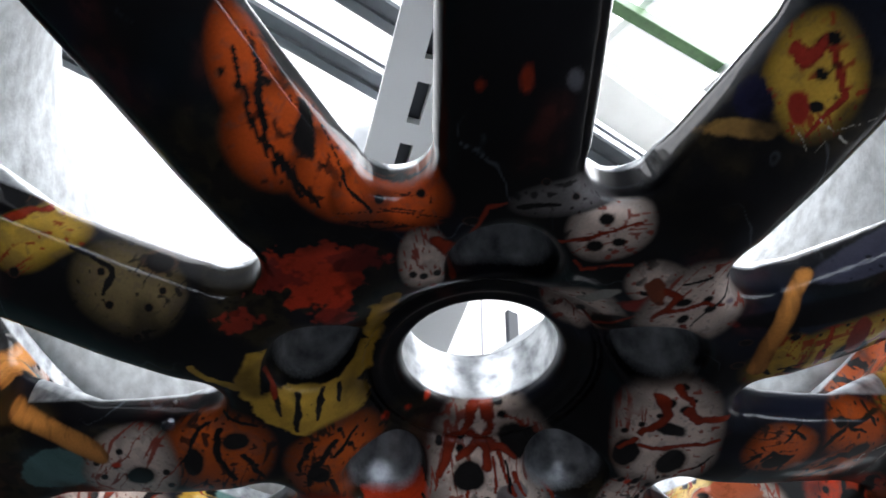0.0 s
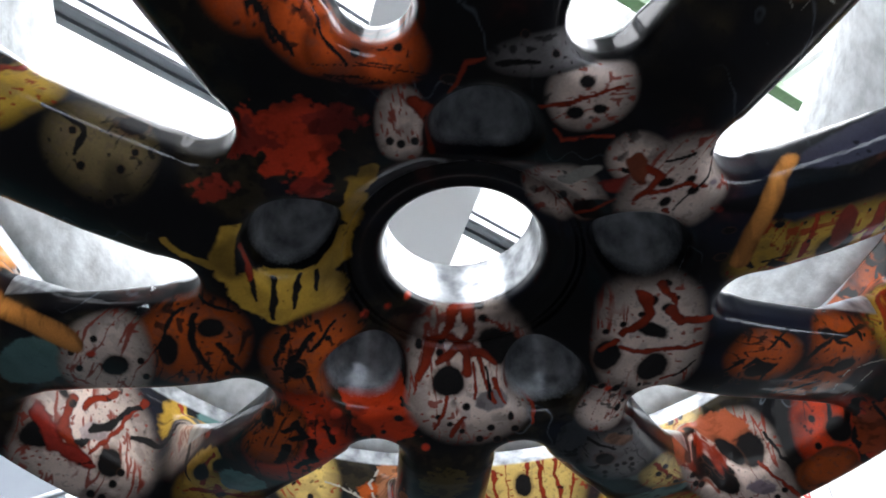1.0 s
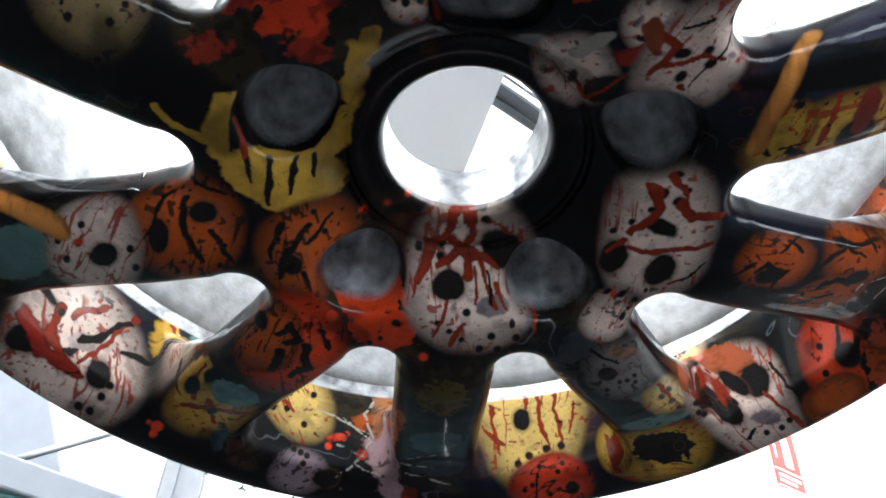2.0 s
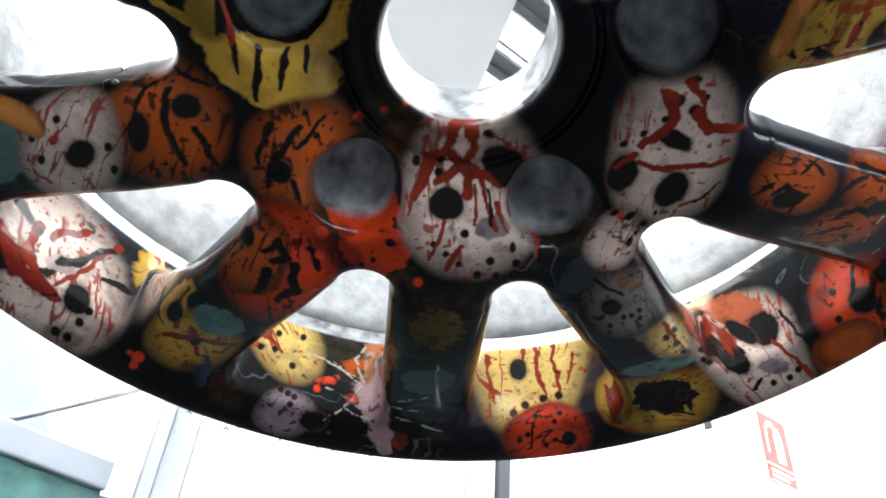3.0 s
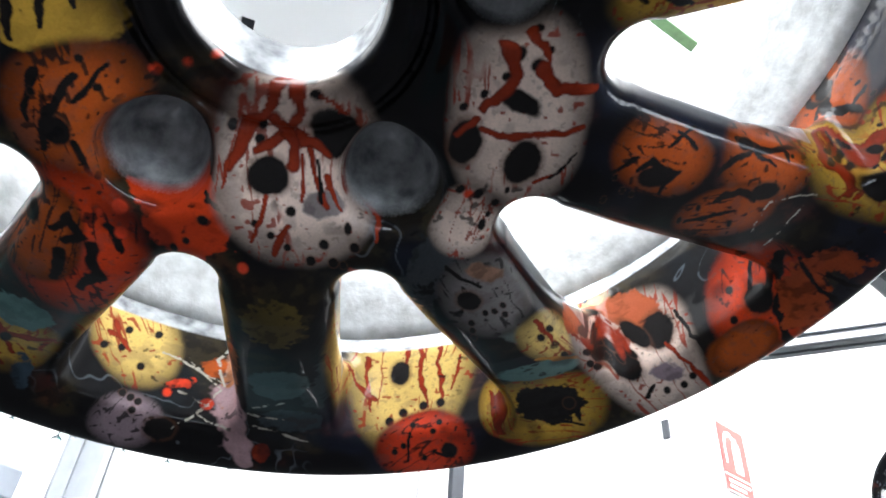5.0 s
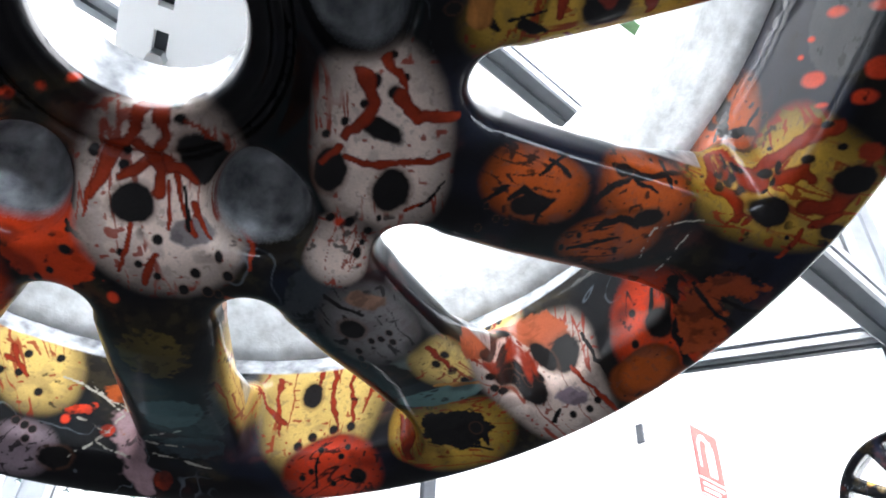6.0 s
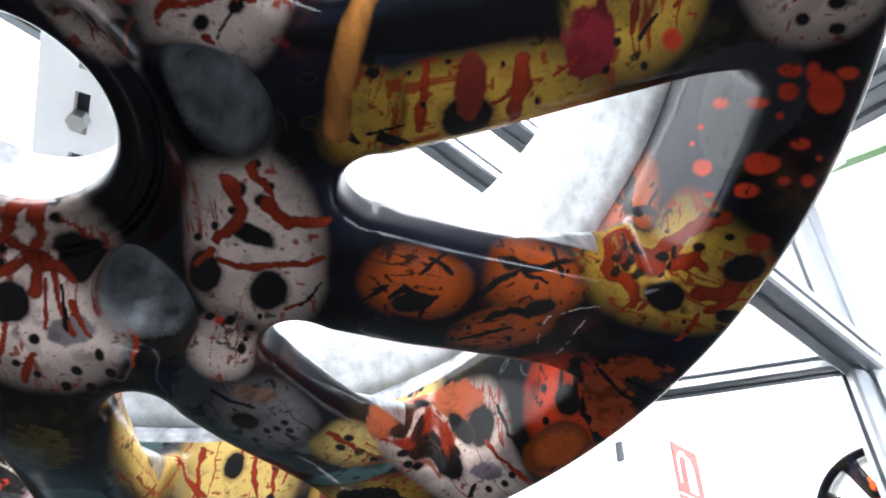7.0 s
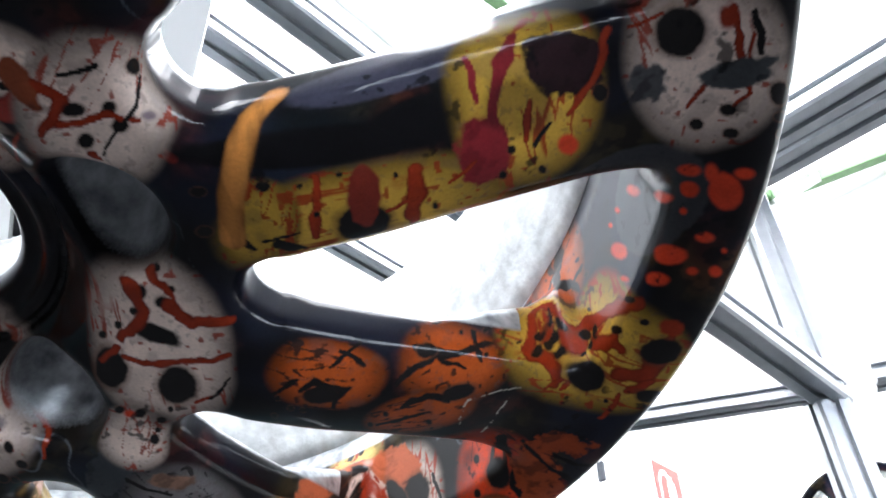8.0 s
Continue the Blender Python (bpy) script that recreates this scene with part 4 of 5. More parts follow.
run(0.0012, BLOOD, (0.2465, 0.0576), (0.2507, 0.0485), (0.2540, 0.0405))
run(0.0009, BLOOD, (0.2472, 0.0385), (0.2400, 0.0280))
run(0.0007, BLOOD, (0.2538, 0.0502), (0.2564, 0.0339), (0.2534, 0.0275))
run(0.0010, INK, (0.2522, 0.0563), (0.2564, 0.0455))
blot(0.2523, 0.0387, 0.0099, 0.0046, 18, (0.05, 0.055, 0.06), 0.4)
hole(0.2516, 0.0273, 0.0022, 0.0018, 164)
hole(0.2439, 0.0225, 0.0021, 0.0017, 145)
hole(0.2540, 0.0199, 0.0021, 0.0017, 172)
hole(0.2649, 0.0326, 0.0042, 0.0026, 130)
hole(0.2673, 0.0251, 0.0025, 0.0015, 157)
hole(0.2691, 0.0192, 0.0018, 0.0013, 139)
run(0.0008, BLOOD, (0.2215, 0.0530), (0.2298, 0.0553))
run(0.0008, INK, (0.2225, 0.0304), (0.2294, 0.0386))
blot(0.2458, 0.0545, 0.0038, 0.0027, 115, BLOOD, 0.5)
blot(0.2267, 0.0353, 0.0065, 0.0052, 129, (0.07, 0.07, 0.075), 0.5)
run(0.0036, STICK, (0.1244, 0.0497), (0.1189, 0.0406), (0.1153, 0.0301), (0.1110, 0.0185), (0.1085, 0.0039))
# hub masks beside and below the bore
plate(0.0820, 0.0419, 0.0252, 0.0189, 54, CREAM)
hole(0.0865, 0.0450, 0.0019, 0.0015, 33)
hole(0.0779, 0.0360, 0.0023, 0.0017, 46)
hole(0.0877, 0.0400, 0.0022, 0.0017, 37)
hole(0.0964, 0.0536, 0.0027, 0.0017, 170)
hole(0.0775, 0.0447, 0.0030, 0.0018, 7)
run(0.0018, BLOOD, (0.0709, 0.0517), (0.0764, 0.0485), (0.0674, 0.0394))
run(0.0013, BLOOD, (0.0738, 0.0410), (0.0843, 0.0436), (0.0933, 0.0415))
run(0.0006, INK, (0.0981, 0.0507), (0.0899, 0.0418), (0.0801, 0.0326))
run(0.0028, (0.22, 0.05, 0.02), (0.0673, 0.0562), (0.0692, 0.0473))
run(0.0008, INK, (0.0771, 0.0543), (0.0872, 0.0568))
blot(0.0956, 0.0421, 0.0021, 0.0013, 11, MAUVE, 0.3)
run(0.0010, BLOOD, (0.0780, 0.0327), (0.0793, 0.0307))
plate(0.0765, -0.0385, 0.0393, 0.0239, 84, CREAM)
plate(0.0574, -0.0801, 0.0170, 0.0136, 71, CREAM)
hole(0.0586, -0.0472, 0.0082, 0.0054, 70)
hole(0.0782, -0.0553, 0.0089, 0.0063, 70)
hole(0.0563, -0.0657, 0.0020, 0.0016, 47)
hole(0.0626, -0.0680, 0.0022, 0.0018, 56)
hole(0.0687, -0.0723, 0.0018, 0.0017, 65)
hole(0.0638, -0.0822, 0.0028, 0.0016, 82)
blot(0.0591, -0.0680, 0.0020, 0.0018, 34, SCARLET, 0.05)
hole(0.0827, -0.0191, 0.0023, 0.0020, 28)
hole(0.0768, -0.0152, 0.0026, 0.0019, 68)
hole(0.0726, -0.0230, 0.0016, 0.0011, 50)
hole(0.0814, -0.0060, 0.0023, 0.0012, 145)
hole(0.0655, -0.0299, 0.0017, 0.0011, 45)
hole(0.0585, -0.0353, 0.0017, 0.0011, 42)
hole(0.0865, -0.0142, 0.0014, 0.0011, 66)
blot(0.0771, -0.0320, 0.0082, 0.0041, 147, INK, 0.25)
run(0.0015, BLOOD, (0.0658, -0.0423), (0.0736, -0.0453), (0.0846, -0.0452), (0.0972, -0.0411))
run(0.0025, BLOOD, (0.0732, -0.0127), (0.0764, -0.0222), (0.0653, -0.0358))
run(0.0023, BLOOD, (0.0854, -0.0203), (0.0893, -0.0279), (0.1006, -0.0288))
run(0.0013, BLOOD, (0.0778, -0.0052), (0.0851, -0.0131), (0.0860, -0.0172))
run(0.0013, BLOOD, (0.0638, -0.0381), (0.0564, -0.0454))
run(0.0008, BLOOD, (0.0816, -0.0629), (0.0900, -0.0587))
run(0.0005, INK, (0.0877, -0.0614), (0.0968, -0.0512))
hole(0.0731, -0.0668, 0.0014, 0.0009, 73)
hole(0.0661, -0.0776, 0.0015, 0.0010, 84)
plate(-0.0037, -0.0615, 0.0381, 0.0323, 82, CREAM)
hole(-0.0144, -0.0617, 0.0078, 0.0057, 170)
hole(0.0114, -0.0505, 0.0103, 0.0072, 153)
hole(-0.0260, -0.0454, 0.0018, 0.0014, 138)
hole(-0.0153, -0.0462, 0.0028, 0.0020, 72)
hole(-0.0238, -0.0506, 0.0016, 0.0013, 136)
hole(0.0035, -0.0310, 0.0030, 0.0021, 132)
hole(0.0056, -0.0374, 0.0024, 0.0016, 179)
hole(0.0133, -0.0817, 0.0026, 0.0014, 81)
hole(0.0030, -0.0886, 0.0024, 0.0019, 83)
hole(0.0053, -0.0978, 0.0025, 0.0019, 85)
hole(-0.0034, -0.0962, 0.0023, 0.0019, 82)
hole(0.0145, -0.0908, 0.0024, 0.0019, 87)
hole(-0.0074, -0.0737, 0.0018, 0.0017, 2)
hole(-0.0168, -0.0510, 0.0018, 0.0014, 165)
hole(-0.0214, -0.0771, 0.0015, 0.0014, 75)
hole(-0.0164, -0.0829, 0.0017, 0.0014, 77)
hole(-0.0113, -0.0891, 0.0018, 0.0014, 79)
hole(0.0089, -0.0997, 0.0021, 0.0014, 89)
blot(0.0064, -0.0724, 0.0085, 0.0046, 0, (0.22, 0.19, 0.19), 0.3)
run(0.0025, BLOOD, (-0.0036, -0.0268), (-0.0121, -0.0381), (-0.0209, -0.0476), (-0.0280, -0.0562))
run(0.0022, BLOOD, (-0.0028, -0.0292), (-0.0009, -0.0434), (-0.0069, -0.0511), (-0.0192, -0.0539))
run(0.0011, BLOOD, (0.0013, -0.0545), (0.0021, -0.0625), (0.0075, -0.0724))
run(0.0011, BLOOD, (-0.0158, -0.0677), (-0.0185, -0.0761), (-0.0232, -0.0853))
run(0.0019, BLOOD, (-0.0024, -0.0516), (0.0075, -0.0561))
run(0.0012, BLOOD, (0.0075, -0.0625), (0.0134, -0.0736))
run(0.0015, BLOOD, (-0.0079, -0.0794), (-0.0168, -0.0917))
run(0.0029, BLOOD, (-0.0096, -0.0455), (-0.0037, -0.0542), (-0.0051, -0.0588))
run(0.0008, BLOOD, (-0.0016, -0.0575), (-0.0021, -0.0699))
run(0.0008, INK, (0.0039, -0.0592), (0.0054, -0.0702))
run(0.0012, BLOOD, (0.0088, -0.0383), (0.0173, -0.0436))
run(0.0009, BLOOD, (-0.0279, -0.0554), (-0.0308, -0.0625))
run(0.0008, BLOOD, (0.0285, -0.0665), (0.0232, -0.0885))


def lacquer(name):
    """Printed film under wet clear lacquer, which thins out to bare grey metal down the holes."""
    mat = bpy.data.materials.new(name)
    mat.use_nodes = True
    nodes, links = mat.node_tree.nodes, mat.node_tree.links
    b = nodes["Principled BSDF"]
    film, bare, co = nodes.new("ShaderNodeAttribute"), nodes.new("ShaderNodeAttribute"), nodes.new("ShaderNodeTexCoord")
    film.attribute_name, bare.attribute_name = "film", "bare"
    fine, mott, wave = (nodes.new("ShaderNodeTexNoise") for _ in range(3))
    for n, s, d in ((fine, 900, 3), (mott, 110, 8), (wave, 35, 2)):
        n.inputs["Scale"].default_value, n.inputs["Detail"].default_value = s, d
        links.new(co.outputs["Object"], n.inputs["Vector"])
    grey = nodes.new("ShaderNodeValToRGB")
    grey.color_ramp.elements[0].position, grey.color_ramp.elements[0].color = 0.30, (0.17, 0.18, 0.195, 1)
    grey.color_ramp.elements[1].position, grey.color_ramp.elements[1].color = 0.70, (0.60, 0.63, 0.65, 1)
    links.new(mott.outputs["Fac"], grey.inputs[0])
    edge = nodes.new("ShaderNodeMath")
    edge.operation = "MULTIPLY_ADD"
    links.new(fine.outputs["Fac"], edge.inputs[0])
    edge.inputs[1].default_value = 0.16
    links.new(bare.outputs["Fac"], edge.inputs[2])
    gate = nodes.new("ShaderNodeMapRange")
    gate.inputs["From Min"].default_value, gate.inputs["From Max"].default_value = 0.30, 0.62
    links.new(edge.outputs[0], gate.inputs["Value"])
    grain = nodes.new("ShaderNodeMapRange")
    grain.inputs["From Min"].default_value, grain.inputs["From Max"].default_value = 0.3, 0.7
    grain.inputs["To Min"].default_value, grain.inputs["To Max"].default_value = 0.90, 1.06
    links.new(fine.outputs["Fac"], grain.inputs["Value"])
    tint = nodes.new("ShaderNodeMixRGB")
    tint.blend_type = "MULTIPLY"
    tint.inputs[0].default_value = 1
    links.new(film.outputs["Color"], tint.inputs[1])
    links.new(grain.outputs[0], tint.inputs[2])
    mix = nodes.new("ShaderNodeMixRGB")
    links.new(gate.outputs[0], mix.inputs[0])
    links.new(tint.outputs[0], mix.inputs[1])
    links.new(grey.outputs[0], mix.inputs[2])
    links.new(mix.outputs[0], b.inputs["Base Color"])
    metal = nodes.new("ShaderNodeMath")
    metal.operation = "MULTIPLY"
    metal.inputs[1].default_value = 0.6
    links.new(gate.outputs[0], metal.inputs[0])
    links.new(metal.outputs[0], b.inputs["Metallic"])
    b.inputs["Roughness"].default_value = 0.34
    b.inputs["Specular IOR Level"].default_value = 0.05
    b.inputs["Coat Weight"].default_value, b.inputs["Coat Roughness"].default_value = 0.46, 0.02
    b.inputs["Coat IOR"].default_value = 1.4
    bn = nodes.new("ShaderNodeBump")
    bn.inputs["Strength"].default_value, bn.inputs["Distance"].default_value = 0.22, 0.002
    links.new(wave.outputs["Fac"], bn.inputs["Height"])
    links.new(bn.outputs[0], b.inputs["Coat Normal"])
    return mat


LACQUER = lacquer("printed_wet_lacquer")
alloy_wheel = thing("alloy_wheel", "glossy alloy car wheel printed with blood-streaked oval masks, hung face down", "car wheel", m=WHEEL)


def finer(verts, faces, chosen):
    """Each chosen quad in four, so that the print on it stays sharp."""
    q, rest = faces[chosen], faces[~chosen]
    sides = np.sort(np.stack((q, np.roll(q, -1, 1)), 2).reshape(-1, 2), 1).astype(np.int64)
    key, back = np.unique(sides[:, 0] * len(verts) + sides[:, 1], return_inverse=True)
    mids = (verts[key // len(verts)] + verts[key % len(verts)]) / 2
    n = len(verts)
    e = back.reshape(-1, 4) + n
    c = np.arange(len(q)) + n + len(mids)
    parts = [np.stack((q[:, k], e[:, k], c, e[:, k - 1]), 1) for k in range(4)]
    return np.concatenate((verts, mids, verts[q].mean(1))), np.concatenate((rest, *parts))


def wheel_face(cell, sharpen):
    """The cast and printed face, sampled at a cell's size; sharpen refines the part with the finest print."""
    half, low_z = LIP + 0.006, -0.075
    count = int(2 * half / cell) + 1
    verts, faces = surface_net(wheel_field, (-half, -half, low_z), cell, (count, count, int((0.043 - low_z) / cell) + 1))
    if sharpen:
        corner = verts[faces]
        tilt = np.cross(corner[:, 2] - corner[:, 0], corner[:, 3] - corner[:, 1])
        middle = corner.mean(1)
        tilt_z = tilt[:, 2] / np.linalg.norm(tilt, axis=1)
        out = np.hypot(middle[:, 0], middle[:, 1])
        band = (out > 0.236) & (out < 0.262) & (middle[:, 2] > -0.055) & (middle[:, 1] < 0.03)
        verts, faces = finer(verts, faces, ((tilt_z > 0.2) | band) & (middle[:, 1] < 0.12) & (out > 0.046))
    mesh = grid_mesh("spoked_face", verts, faces, LACQUER)
    radius = np.hypot(verts[:, 0], verts[:, 1])
    depth = face_height(radius) - verts[:, 2]
    way = np.empty(len(verts) * 3, np.float32)
    mesh.vertex_normals.foreach_get("vector", way)
    way = way.reshape(-1, 3)
    # the film stretches down the walls of the holes, as a sheet does
    down = np.clip(depth, 0, 0.07)
    film = np.ones((len(verts), 4), np.float32)
    ex, ey = verts[:, 0] / radius, verts[:, 1] / radius
    outward, sideways = (way[:, 0] * ex + way[:, 1] * ey) * down, (way[:, 1] * ex - way[:, 0] * ey) * down * np.clip((0.240 - radius) / 0.025, 0, 1)
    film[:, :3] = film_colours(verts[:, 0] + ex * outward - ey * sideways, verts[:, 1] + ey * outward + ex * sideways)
    mesh.attributes.new("film", "FLOAT_COLOR", "POINT").data.foreach_set("color", film.ravel())
    # depth at which the film ends and bare metal begins
    bearing = np.degrees(np.arctan2(verts[:, 1], verts[:, 0]))
    lip_depth = np.interp(bearing, (-180, -60, -35, -5, 40, 180), (0.060, 0.058, 0.066, 0.080, 0.070, 0.060))
    step_in = np.where(radius > 0.215, lip_depth, np.where(radius < 0.1, 0.004, 0.017))
    reach = np.where((radius > 0.045) & (radius < 0.1), 0.020, 0.006)
    mesh.attributes.new("bare", "FLOAT", "POINT").data.foreach_set("value", np.clip((depth - step_in) / reach, 0, 1).astype(np.float32))
    return mesh


spoked_face = new("spoked_face", wheel_face(0.00112, True))
spoked_face.parent = alloy_wheel


def lathe(rows, n):
    """A ring turned about z from (radius, height) rows, as a closed section."""
    bm = bmesh.new()
    rings = [[bm.verts.new((r * math.cos(2 * math.pi * i / n), r * math.sin(2 * math.pi * i / n), z)) for i in range(n)] for r, z in rows]
    for a, b in zip(rings, rings[1:] + rings[:1]):
        for i in range(n):
            bm.faces.new((a[i], a[(i + 1) % n], b[(i + 1) % n], b[i]))
    bmesh.ops.recalc_face_normals(bm, faces=bm.faces)
    return bm


BARREL = [(0.262, -0.058), (0.2455, -0.066), (0.236, -0.09), (0.233, -0.13), (0.243, -0.16), (0.246, -0.176), (0.262, -0.182), (0.262, -0.188),
          (0.244, -0.188), (0.236, -0.172), (0.226, -0.13), (0.228, -0.09), (0.2365, -0.066), (0.2395, -0.058)]
part("barrel", lathe(BARREL, 160), BARE, alloy_wheel, "whitened bare metal barrel", True)


WATER = bpy.data.materials.new("clear_water")
WATER.use_nodes = True
wb = WATER.node_tree.nodes["Principled BSDF"]
wb.inputs["Transmission Weight"].default_value, wb.inputs["Roughness"].default_value, wb.inputs["IOR"].default_value = 1.0, 0.02, 1.33


def water_drop(place, length, width):
    """A drop that hangs on a thin neck under the point given."""
    bm = bmesh.new()
    rows = [(0.0, 0.0), (0.16, -0.02), (0.12, -0.25), (0.10, -0.55), (0.26, -0.68), (0.48, -0.80), (0.50, -0.90), (0.34, -0.98), (0.0, -1.0)]
    rings = []
    for r, z in rows:
        rings.append([bm.verts.new((r * width * math.cos(k * math.pi / 6), r * width * math.sin(k * math.pi / 6), z * length)) for k in range(12)])
    for a, b in zip(rings, rings[1:]):
        for k in range(12):
            bm.faces.new((a[k], b[k], b[(k + 1) % 12], a[(k + 1) % 12]))
    bmesh.ops.remove_doubles(bm, verts=bm.verts, dist=0.00002)
    ob = part("water_drop", bm, WATER, smooth=True)
    ob.matrix_world = Matrix.Translation(place)
    return tagged(ob, "clear rinse water drop hanging from the wheel", "drop", "hanging water drops")


water_drop(WHEEL @ Vector((-0.1335, 0.0080, 0.0140)), 0.015, 0.008)
for deg, size in ((-131, 0.005), (-126, 0.008), (-124.5, 0.004), (-119, 0.005), (-114, 0.006), (-112, 0.004), (-107, 0.004)):
    water_drop(WHEEL @ Vector((0.2705 * math.cos(radians(deg)), 0.2705 * math.sin(radians(deg)), 0.0145)), size, size * 0.7)


# ---- what holds the wheel, and the frame round it ----
def profile_bar(name, a, b, size, label, category="profile", group="aluminium profile frame", parent=None, roll=0.0):
    """A slotted square aluminium profile from a to b."""
    a, b = Vector(a), Vector(b)
    n, s, g, d = (b - a).length, size / 2, size * 0.11, size * 0.16
    loop = []
    for k in range(4):
        c, q = math.cos(k * math.pi / 2), math.sin(k * math.pi / 2)
        for x, y in ((s, -s + 0.08 * size), (s, -g), (s - d, -g), (s - d, g), (s, g), (s, s - 0.08 * size), (s - 0.08 * size, s)):
            loop.append((x * c - y * q, x * q + y * c))
    bm = bmesh.new()
    ends = [[bm.verts.new((x, y, z)) for x, y in loop] for z in (0, n)]
    for i in range(len(loop)):
        j = (i + 1) % len(loop)
        bm.faces.new((ends[0][i], ends[0][j], ends[1][j], ends[1][i]))
    bm.faces.new(ends[0][::-1])
    bm.faces.new(ends[1])
    ob = part(name, bm, ALU, parent)
    ob.matrix_world = Matrix.Translation(a) @ (b - a).to_track_quat("Z", "Y").to_matrix().to_4x4() @ pose(0, 0, 0, 0, 0, roll)
    return tagged(ob, label, category, group)


def pq(p, q, z):
    return ROOM @ Vector((p, q, z))


BEAM = "slotted aluminium profile beam of the dipping machine frame"
for q, z in ((0.56, 1.90), (0.69, 1.90), (0.985, 1.93)):
    profile_bar("profile_beam", pq(-2.2, q, z), pq(1.24, q, z), 0.055, BEAM)
for p in (1.27, 1.345):
    profile_bar("profile_beam", pq(p, -0.6, 1.90), pq(p, 1.88, 1.90), 0.07, BEAM)
profile_bar("profile_post", pq(1.34, 0.25, 0), pq(1.34, 0.25, 1.865), 0.05, "upright slotted aluminium profile post of the machine frame")
profile_bar("profile_post", pq(-2.2, 0.625, 0), pq(-2.2, 0.625, 1.87), 0.08, "upright slotted aluminium profile post of the machine frame")
profile_bar("profile_post", (-0.522, 1.2, 0), (-0.522, 1.2, 2.1), 0.064, "upright slotted aluminium profile post of the machine frame", roll=20)
profile_bar("profile_beam", (0.44, 0.80, 1.42), (0.79, 1.13, 1.42), 0.05, BEAM)
profile_bar("profile_beam", (0.30, 1.27, 1.42), (0.77, 1.11, 1.42), 0.035, BEAM)
profile_bar("profile_beam", (0.845, 1.105, 1.44), (1.7, 0.75, 1.44), 0.045, BEAM)

# low side of the tank: a white rail with a teal sheet under it
rail_a, rail_b = Vector((-1.05, 0.29, 1.135)), Vector((-0.60, 1.165, 1.135))
rail = (rail_b - rail_a)
turn = Matrix.Translation(rail_a) @ rail.to_track_quat("X", "Z").to_matrix().to_4x4()
bm = bmesh.new()
box(bm, 0, -0.02, -0.02, rail.length, 0.02, 0.026, 0.004, turn)
tagged(part("tank_rail", bm, PALE), "pale grey square rail of the rinsing tank", "rail")
bm = bmesh.new()
box(bm, 0, -0.006, -0.30, rail.length, 0.006, -0.018, 0.0, turn)
tagged(part("tank_sheet", bm, TEAL), "teal translucent tank wall under a pale rail", "tank wall")
tube = bmesh.new()
bmesh.ops.create_cone(tube, segments=14, radius1=0.006, radius2=0.006, depth=0.30, cap_ends=True)
ob = tagged(part("clamp_rod", tube, STEEL, smooth=True), "thin steel rod clamped above the pale tank rail", "rod")
ob.matrix_world = Matrix.Translation((-0.70, 1.12, 1.23)) @ Vector((0.12, 0.10, 0.10)).to_track_quat("Z", "Y").to_matrix().to_4x4()
bm = bmesh.new()
box(bm, -0.05, -0.004, -0.45, 0.05, 0.004, 0.45, 0.003)
ob = tagged(part("splash_plate", bm, PALE), "pale grey slanting splash plate beside the tank", "plate")
ob.matrix_world = Matrix.Translation((-0.86, 1.22, 1.28)) @ pose(0, 0, 0, 0, -28, 30)


def tube_between(name, a, b, r, mat, label, category):
    bm = bmesh.new()
    a, b = Vector(a), Vector(b)
    bmesh.ops.create_cone(bm, segments=18, radius1=r, radius2=r, depth=(b - a).length, cap_ends=True)
    ob = tagged(part(name, bm, mat, smooth=True), label, category)
    ob.matrix_world = Matrix.Translation((a + b) / 2) @ (b - a).to_track_quat("Z", "Y").to_matrix().to_4x4()
    return ob


# green rail under the ceiling, on grey brackets
for a, b in (((0.20, 1.98, 4.4), (2.40, 3.72, 4.4)), ((2.42, 3.70, 4.4), (3.4, 3.05, 4.4))):
    bm = bmesh.new()
    d = Vector(b) - Vector(a)
    box(bm, 0, -0.035, -0.05, d.length, 0.035, 0.05, 0.006, Matrix.Translation(a) @ d.to_track_quat("X", "Z").to_matrix().to_4x4())
    tagged(part("overhead_rail", bm, GREEN), "green painted overhead rail under the white ceiling", "rail")
for x, y in ((1.25, 2.84), (2.43, 3.68)):
    bracket = thing("rail_bracket", "grey steel bracket holding the green rail", "bracket", m=pose(x, y, 4.35, 0, 0, 40))
    bm = bmesh.new()
    box(bm, -0.02, -0.30, -0.05, 0.02, 0.12, 0.0, 0.004)
    part("arm", bm, STEEL, bracket)
    bm = bmesh.new()
    box(bm, -0.02, -0.30, 0.0, 0.02, -0.26, 0.16, 0.004)
    part("stem", bm, STEEL, bracket)

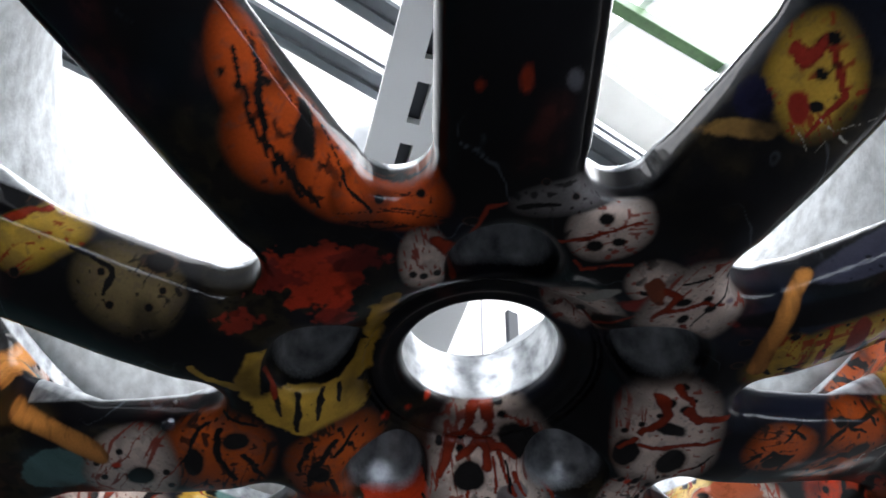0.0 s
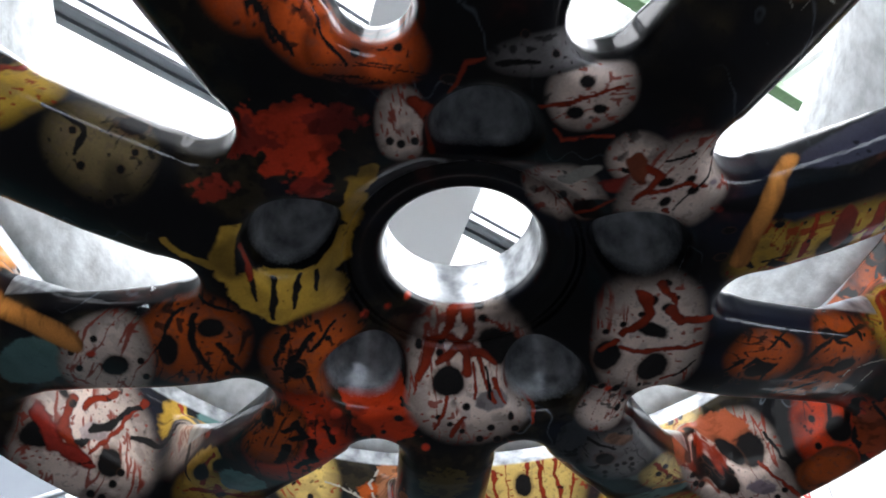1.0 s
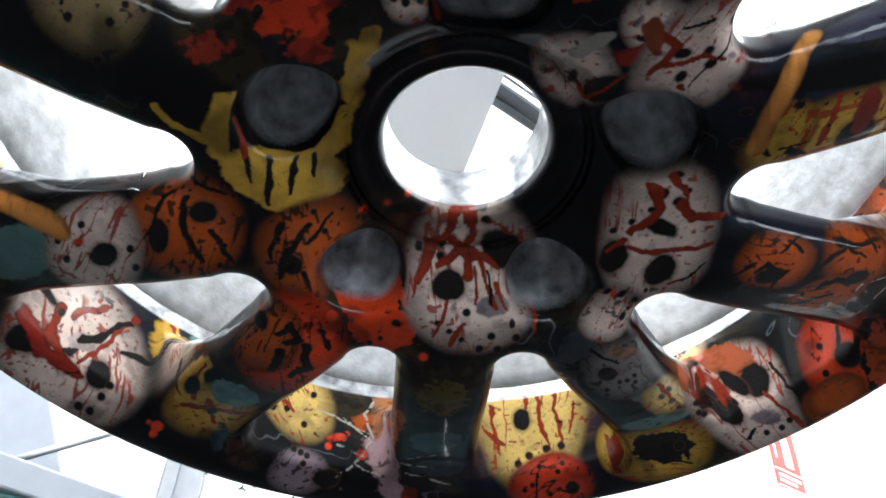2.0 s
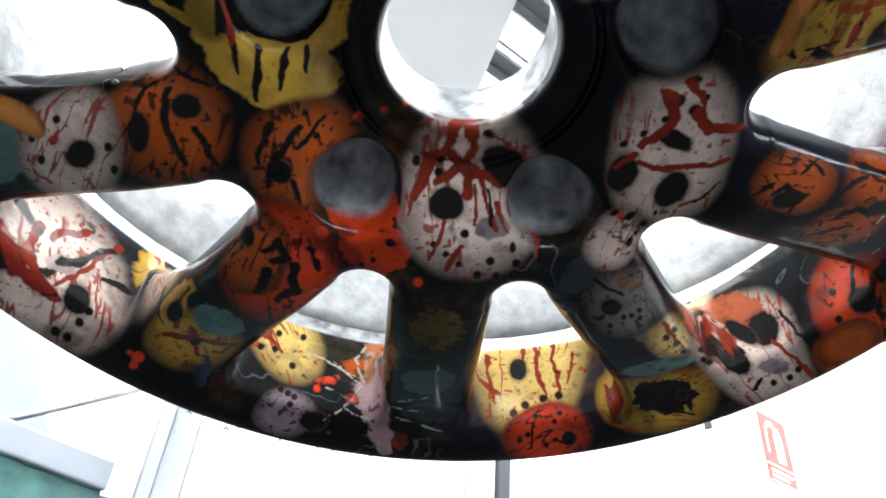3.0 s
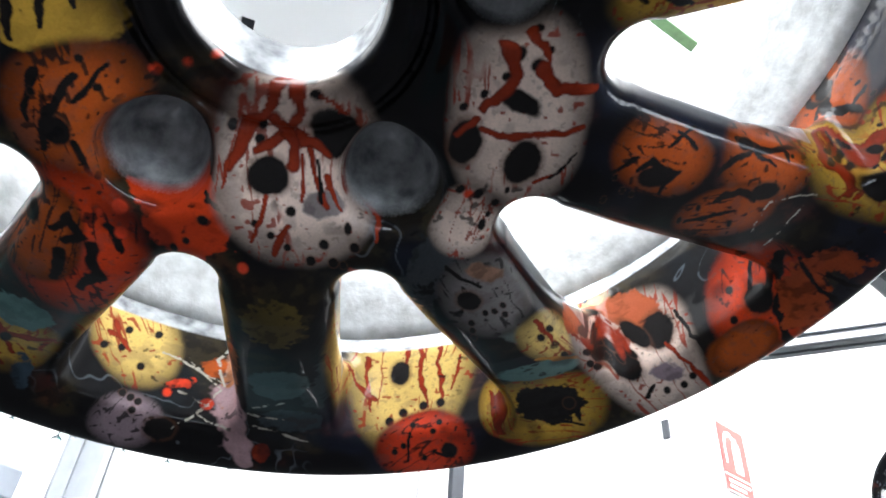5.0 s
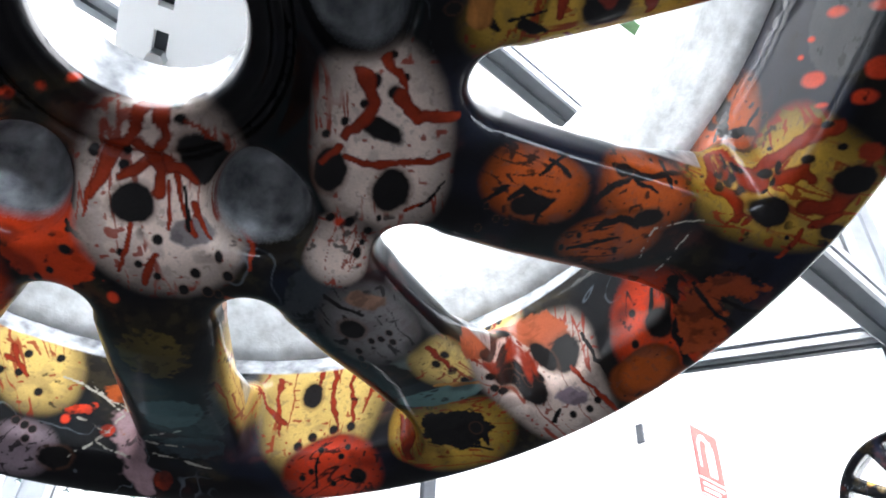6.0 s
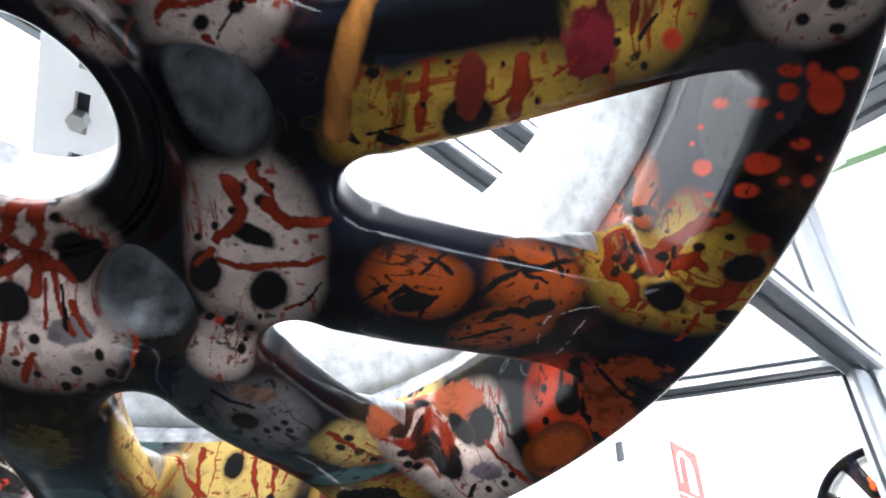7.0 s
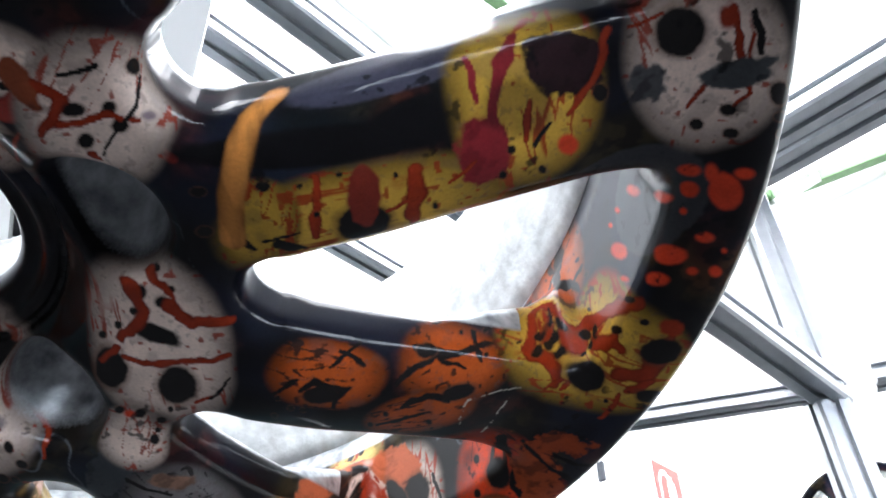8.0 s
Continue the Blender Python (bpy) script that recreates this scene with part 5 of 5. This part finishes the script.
# slotted plate that carries the wheel from behind
flat = WHEEL.to_3x3().inverted() @ Vector((-0.42, 0.90, 0.0))
holder = thing("wheel_holder", "white slotted steel plate hanging from the frame and carrying the wheel", "holder",
               m=WHEEL @ pose(0, 0, -0.2008, 0, 0, math.degrees(math.atan2(flat.y, flat.x))))
bm = bmesh.new()
for y0, y1 in ((-0.055, -0.0335), (-0.0245, 0.055)):
    box(bm, -0.32, y0, -0.004, 0.50, y1, 0.004)
x = -0.32
while x < 0.49:
    box(bm, x, -0.0335, -0.004, x + 0.016, -0.0245, 0.004)
    x += 0.046
bmesh.ops.remove_doubles(bm, verts=bm.verts, dist=0.0001)
part("slotted_plate", bm, PANEL, holder)
for x in (-0.182, -0.120, 0.128, 0.252):
    bm = bmesh.new()
    bmesh.ops.create_cone(bm, segments=6, radius1=0.0065, radius2=0.0065, depth=0.008, cap_ends=True, matrix=Matrix.Translation((x, -0.029, 0.008)))
    part("bolt", bm, STEEL, holder)
bm = bmesh.new()
box(bm, 0.40, -0.03, -0.72, 0.46, 0.03, -0.004, 0.004)
part("hanger", bm, ALU, holder)
# dark bar added behind the plate only to make the slots look dark
bm = bmesh.new()
box(bm, -0.30, -0.045, -0.020, 0.39, -0.012, -0.006, 0.002)
part("dark_slot_backing", bm, DARK, holder)

# the next wheel on its stand
SECOND = Vector((1.651, 2.656, 1.692))
AIM = Vector((0.2, 0.16, 0.87)) - SECOND
next_wheel = copy_thing(alloy_wheel, Matrix.Translation(SECOND) @ AIM.to_track_quat("Z", "Y").to_matrix().to_4x4())
next_wheel["label"] = "glossy printed alloy car wheel waiting on a steel stand"
next(c for c in next_wheel.children if c.name.startswith("spoked_face")).data = wheel_face(0.0035, False)
AIM.z = 0
back = SECOND - AIM.normalized() * 0.10
stand = thing("wheel_stand", "steel stand carrying a second printed wheel", "stand", m=pose(back.x, back.y, 0))
bm = bmesh.new()
bmesh.ops.create_cone(bm, segments=20, radius1=0.022, radius2=0.022, depth=back.z - 0.02 + 0.24, cap_ends=True, matrix=Matrix.Translation((0, 0, back.z / 2 + 0.12)))
part("pole", bm, STEEL, stand)
bm = bmesh.new()
bmesh.ops.create_cone(bm, segments=28, radius1=0.19, radius2=0.18, depth=0.02, cap_ends=True, matrix=Matrix.Translation((0, 0, 0.01)))
part("foot_plate", bm, STEEL, stand)
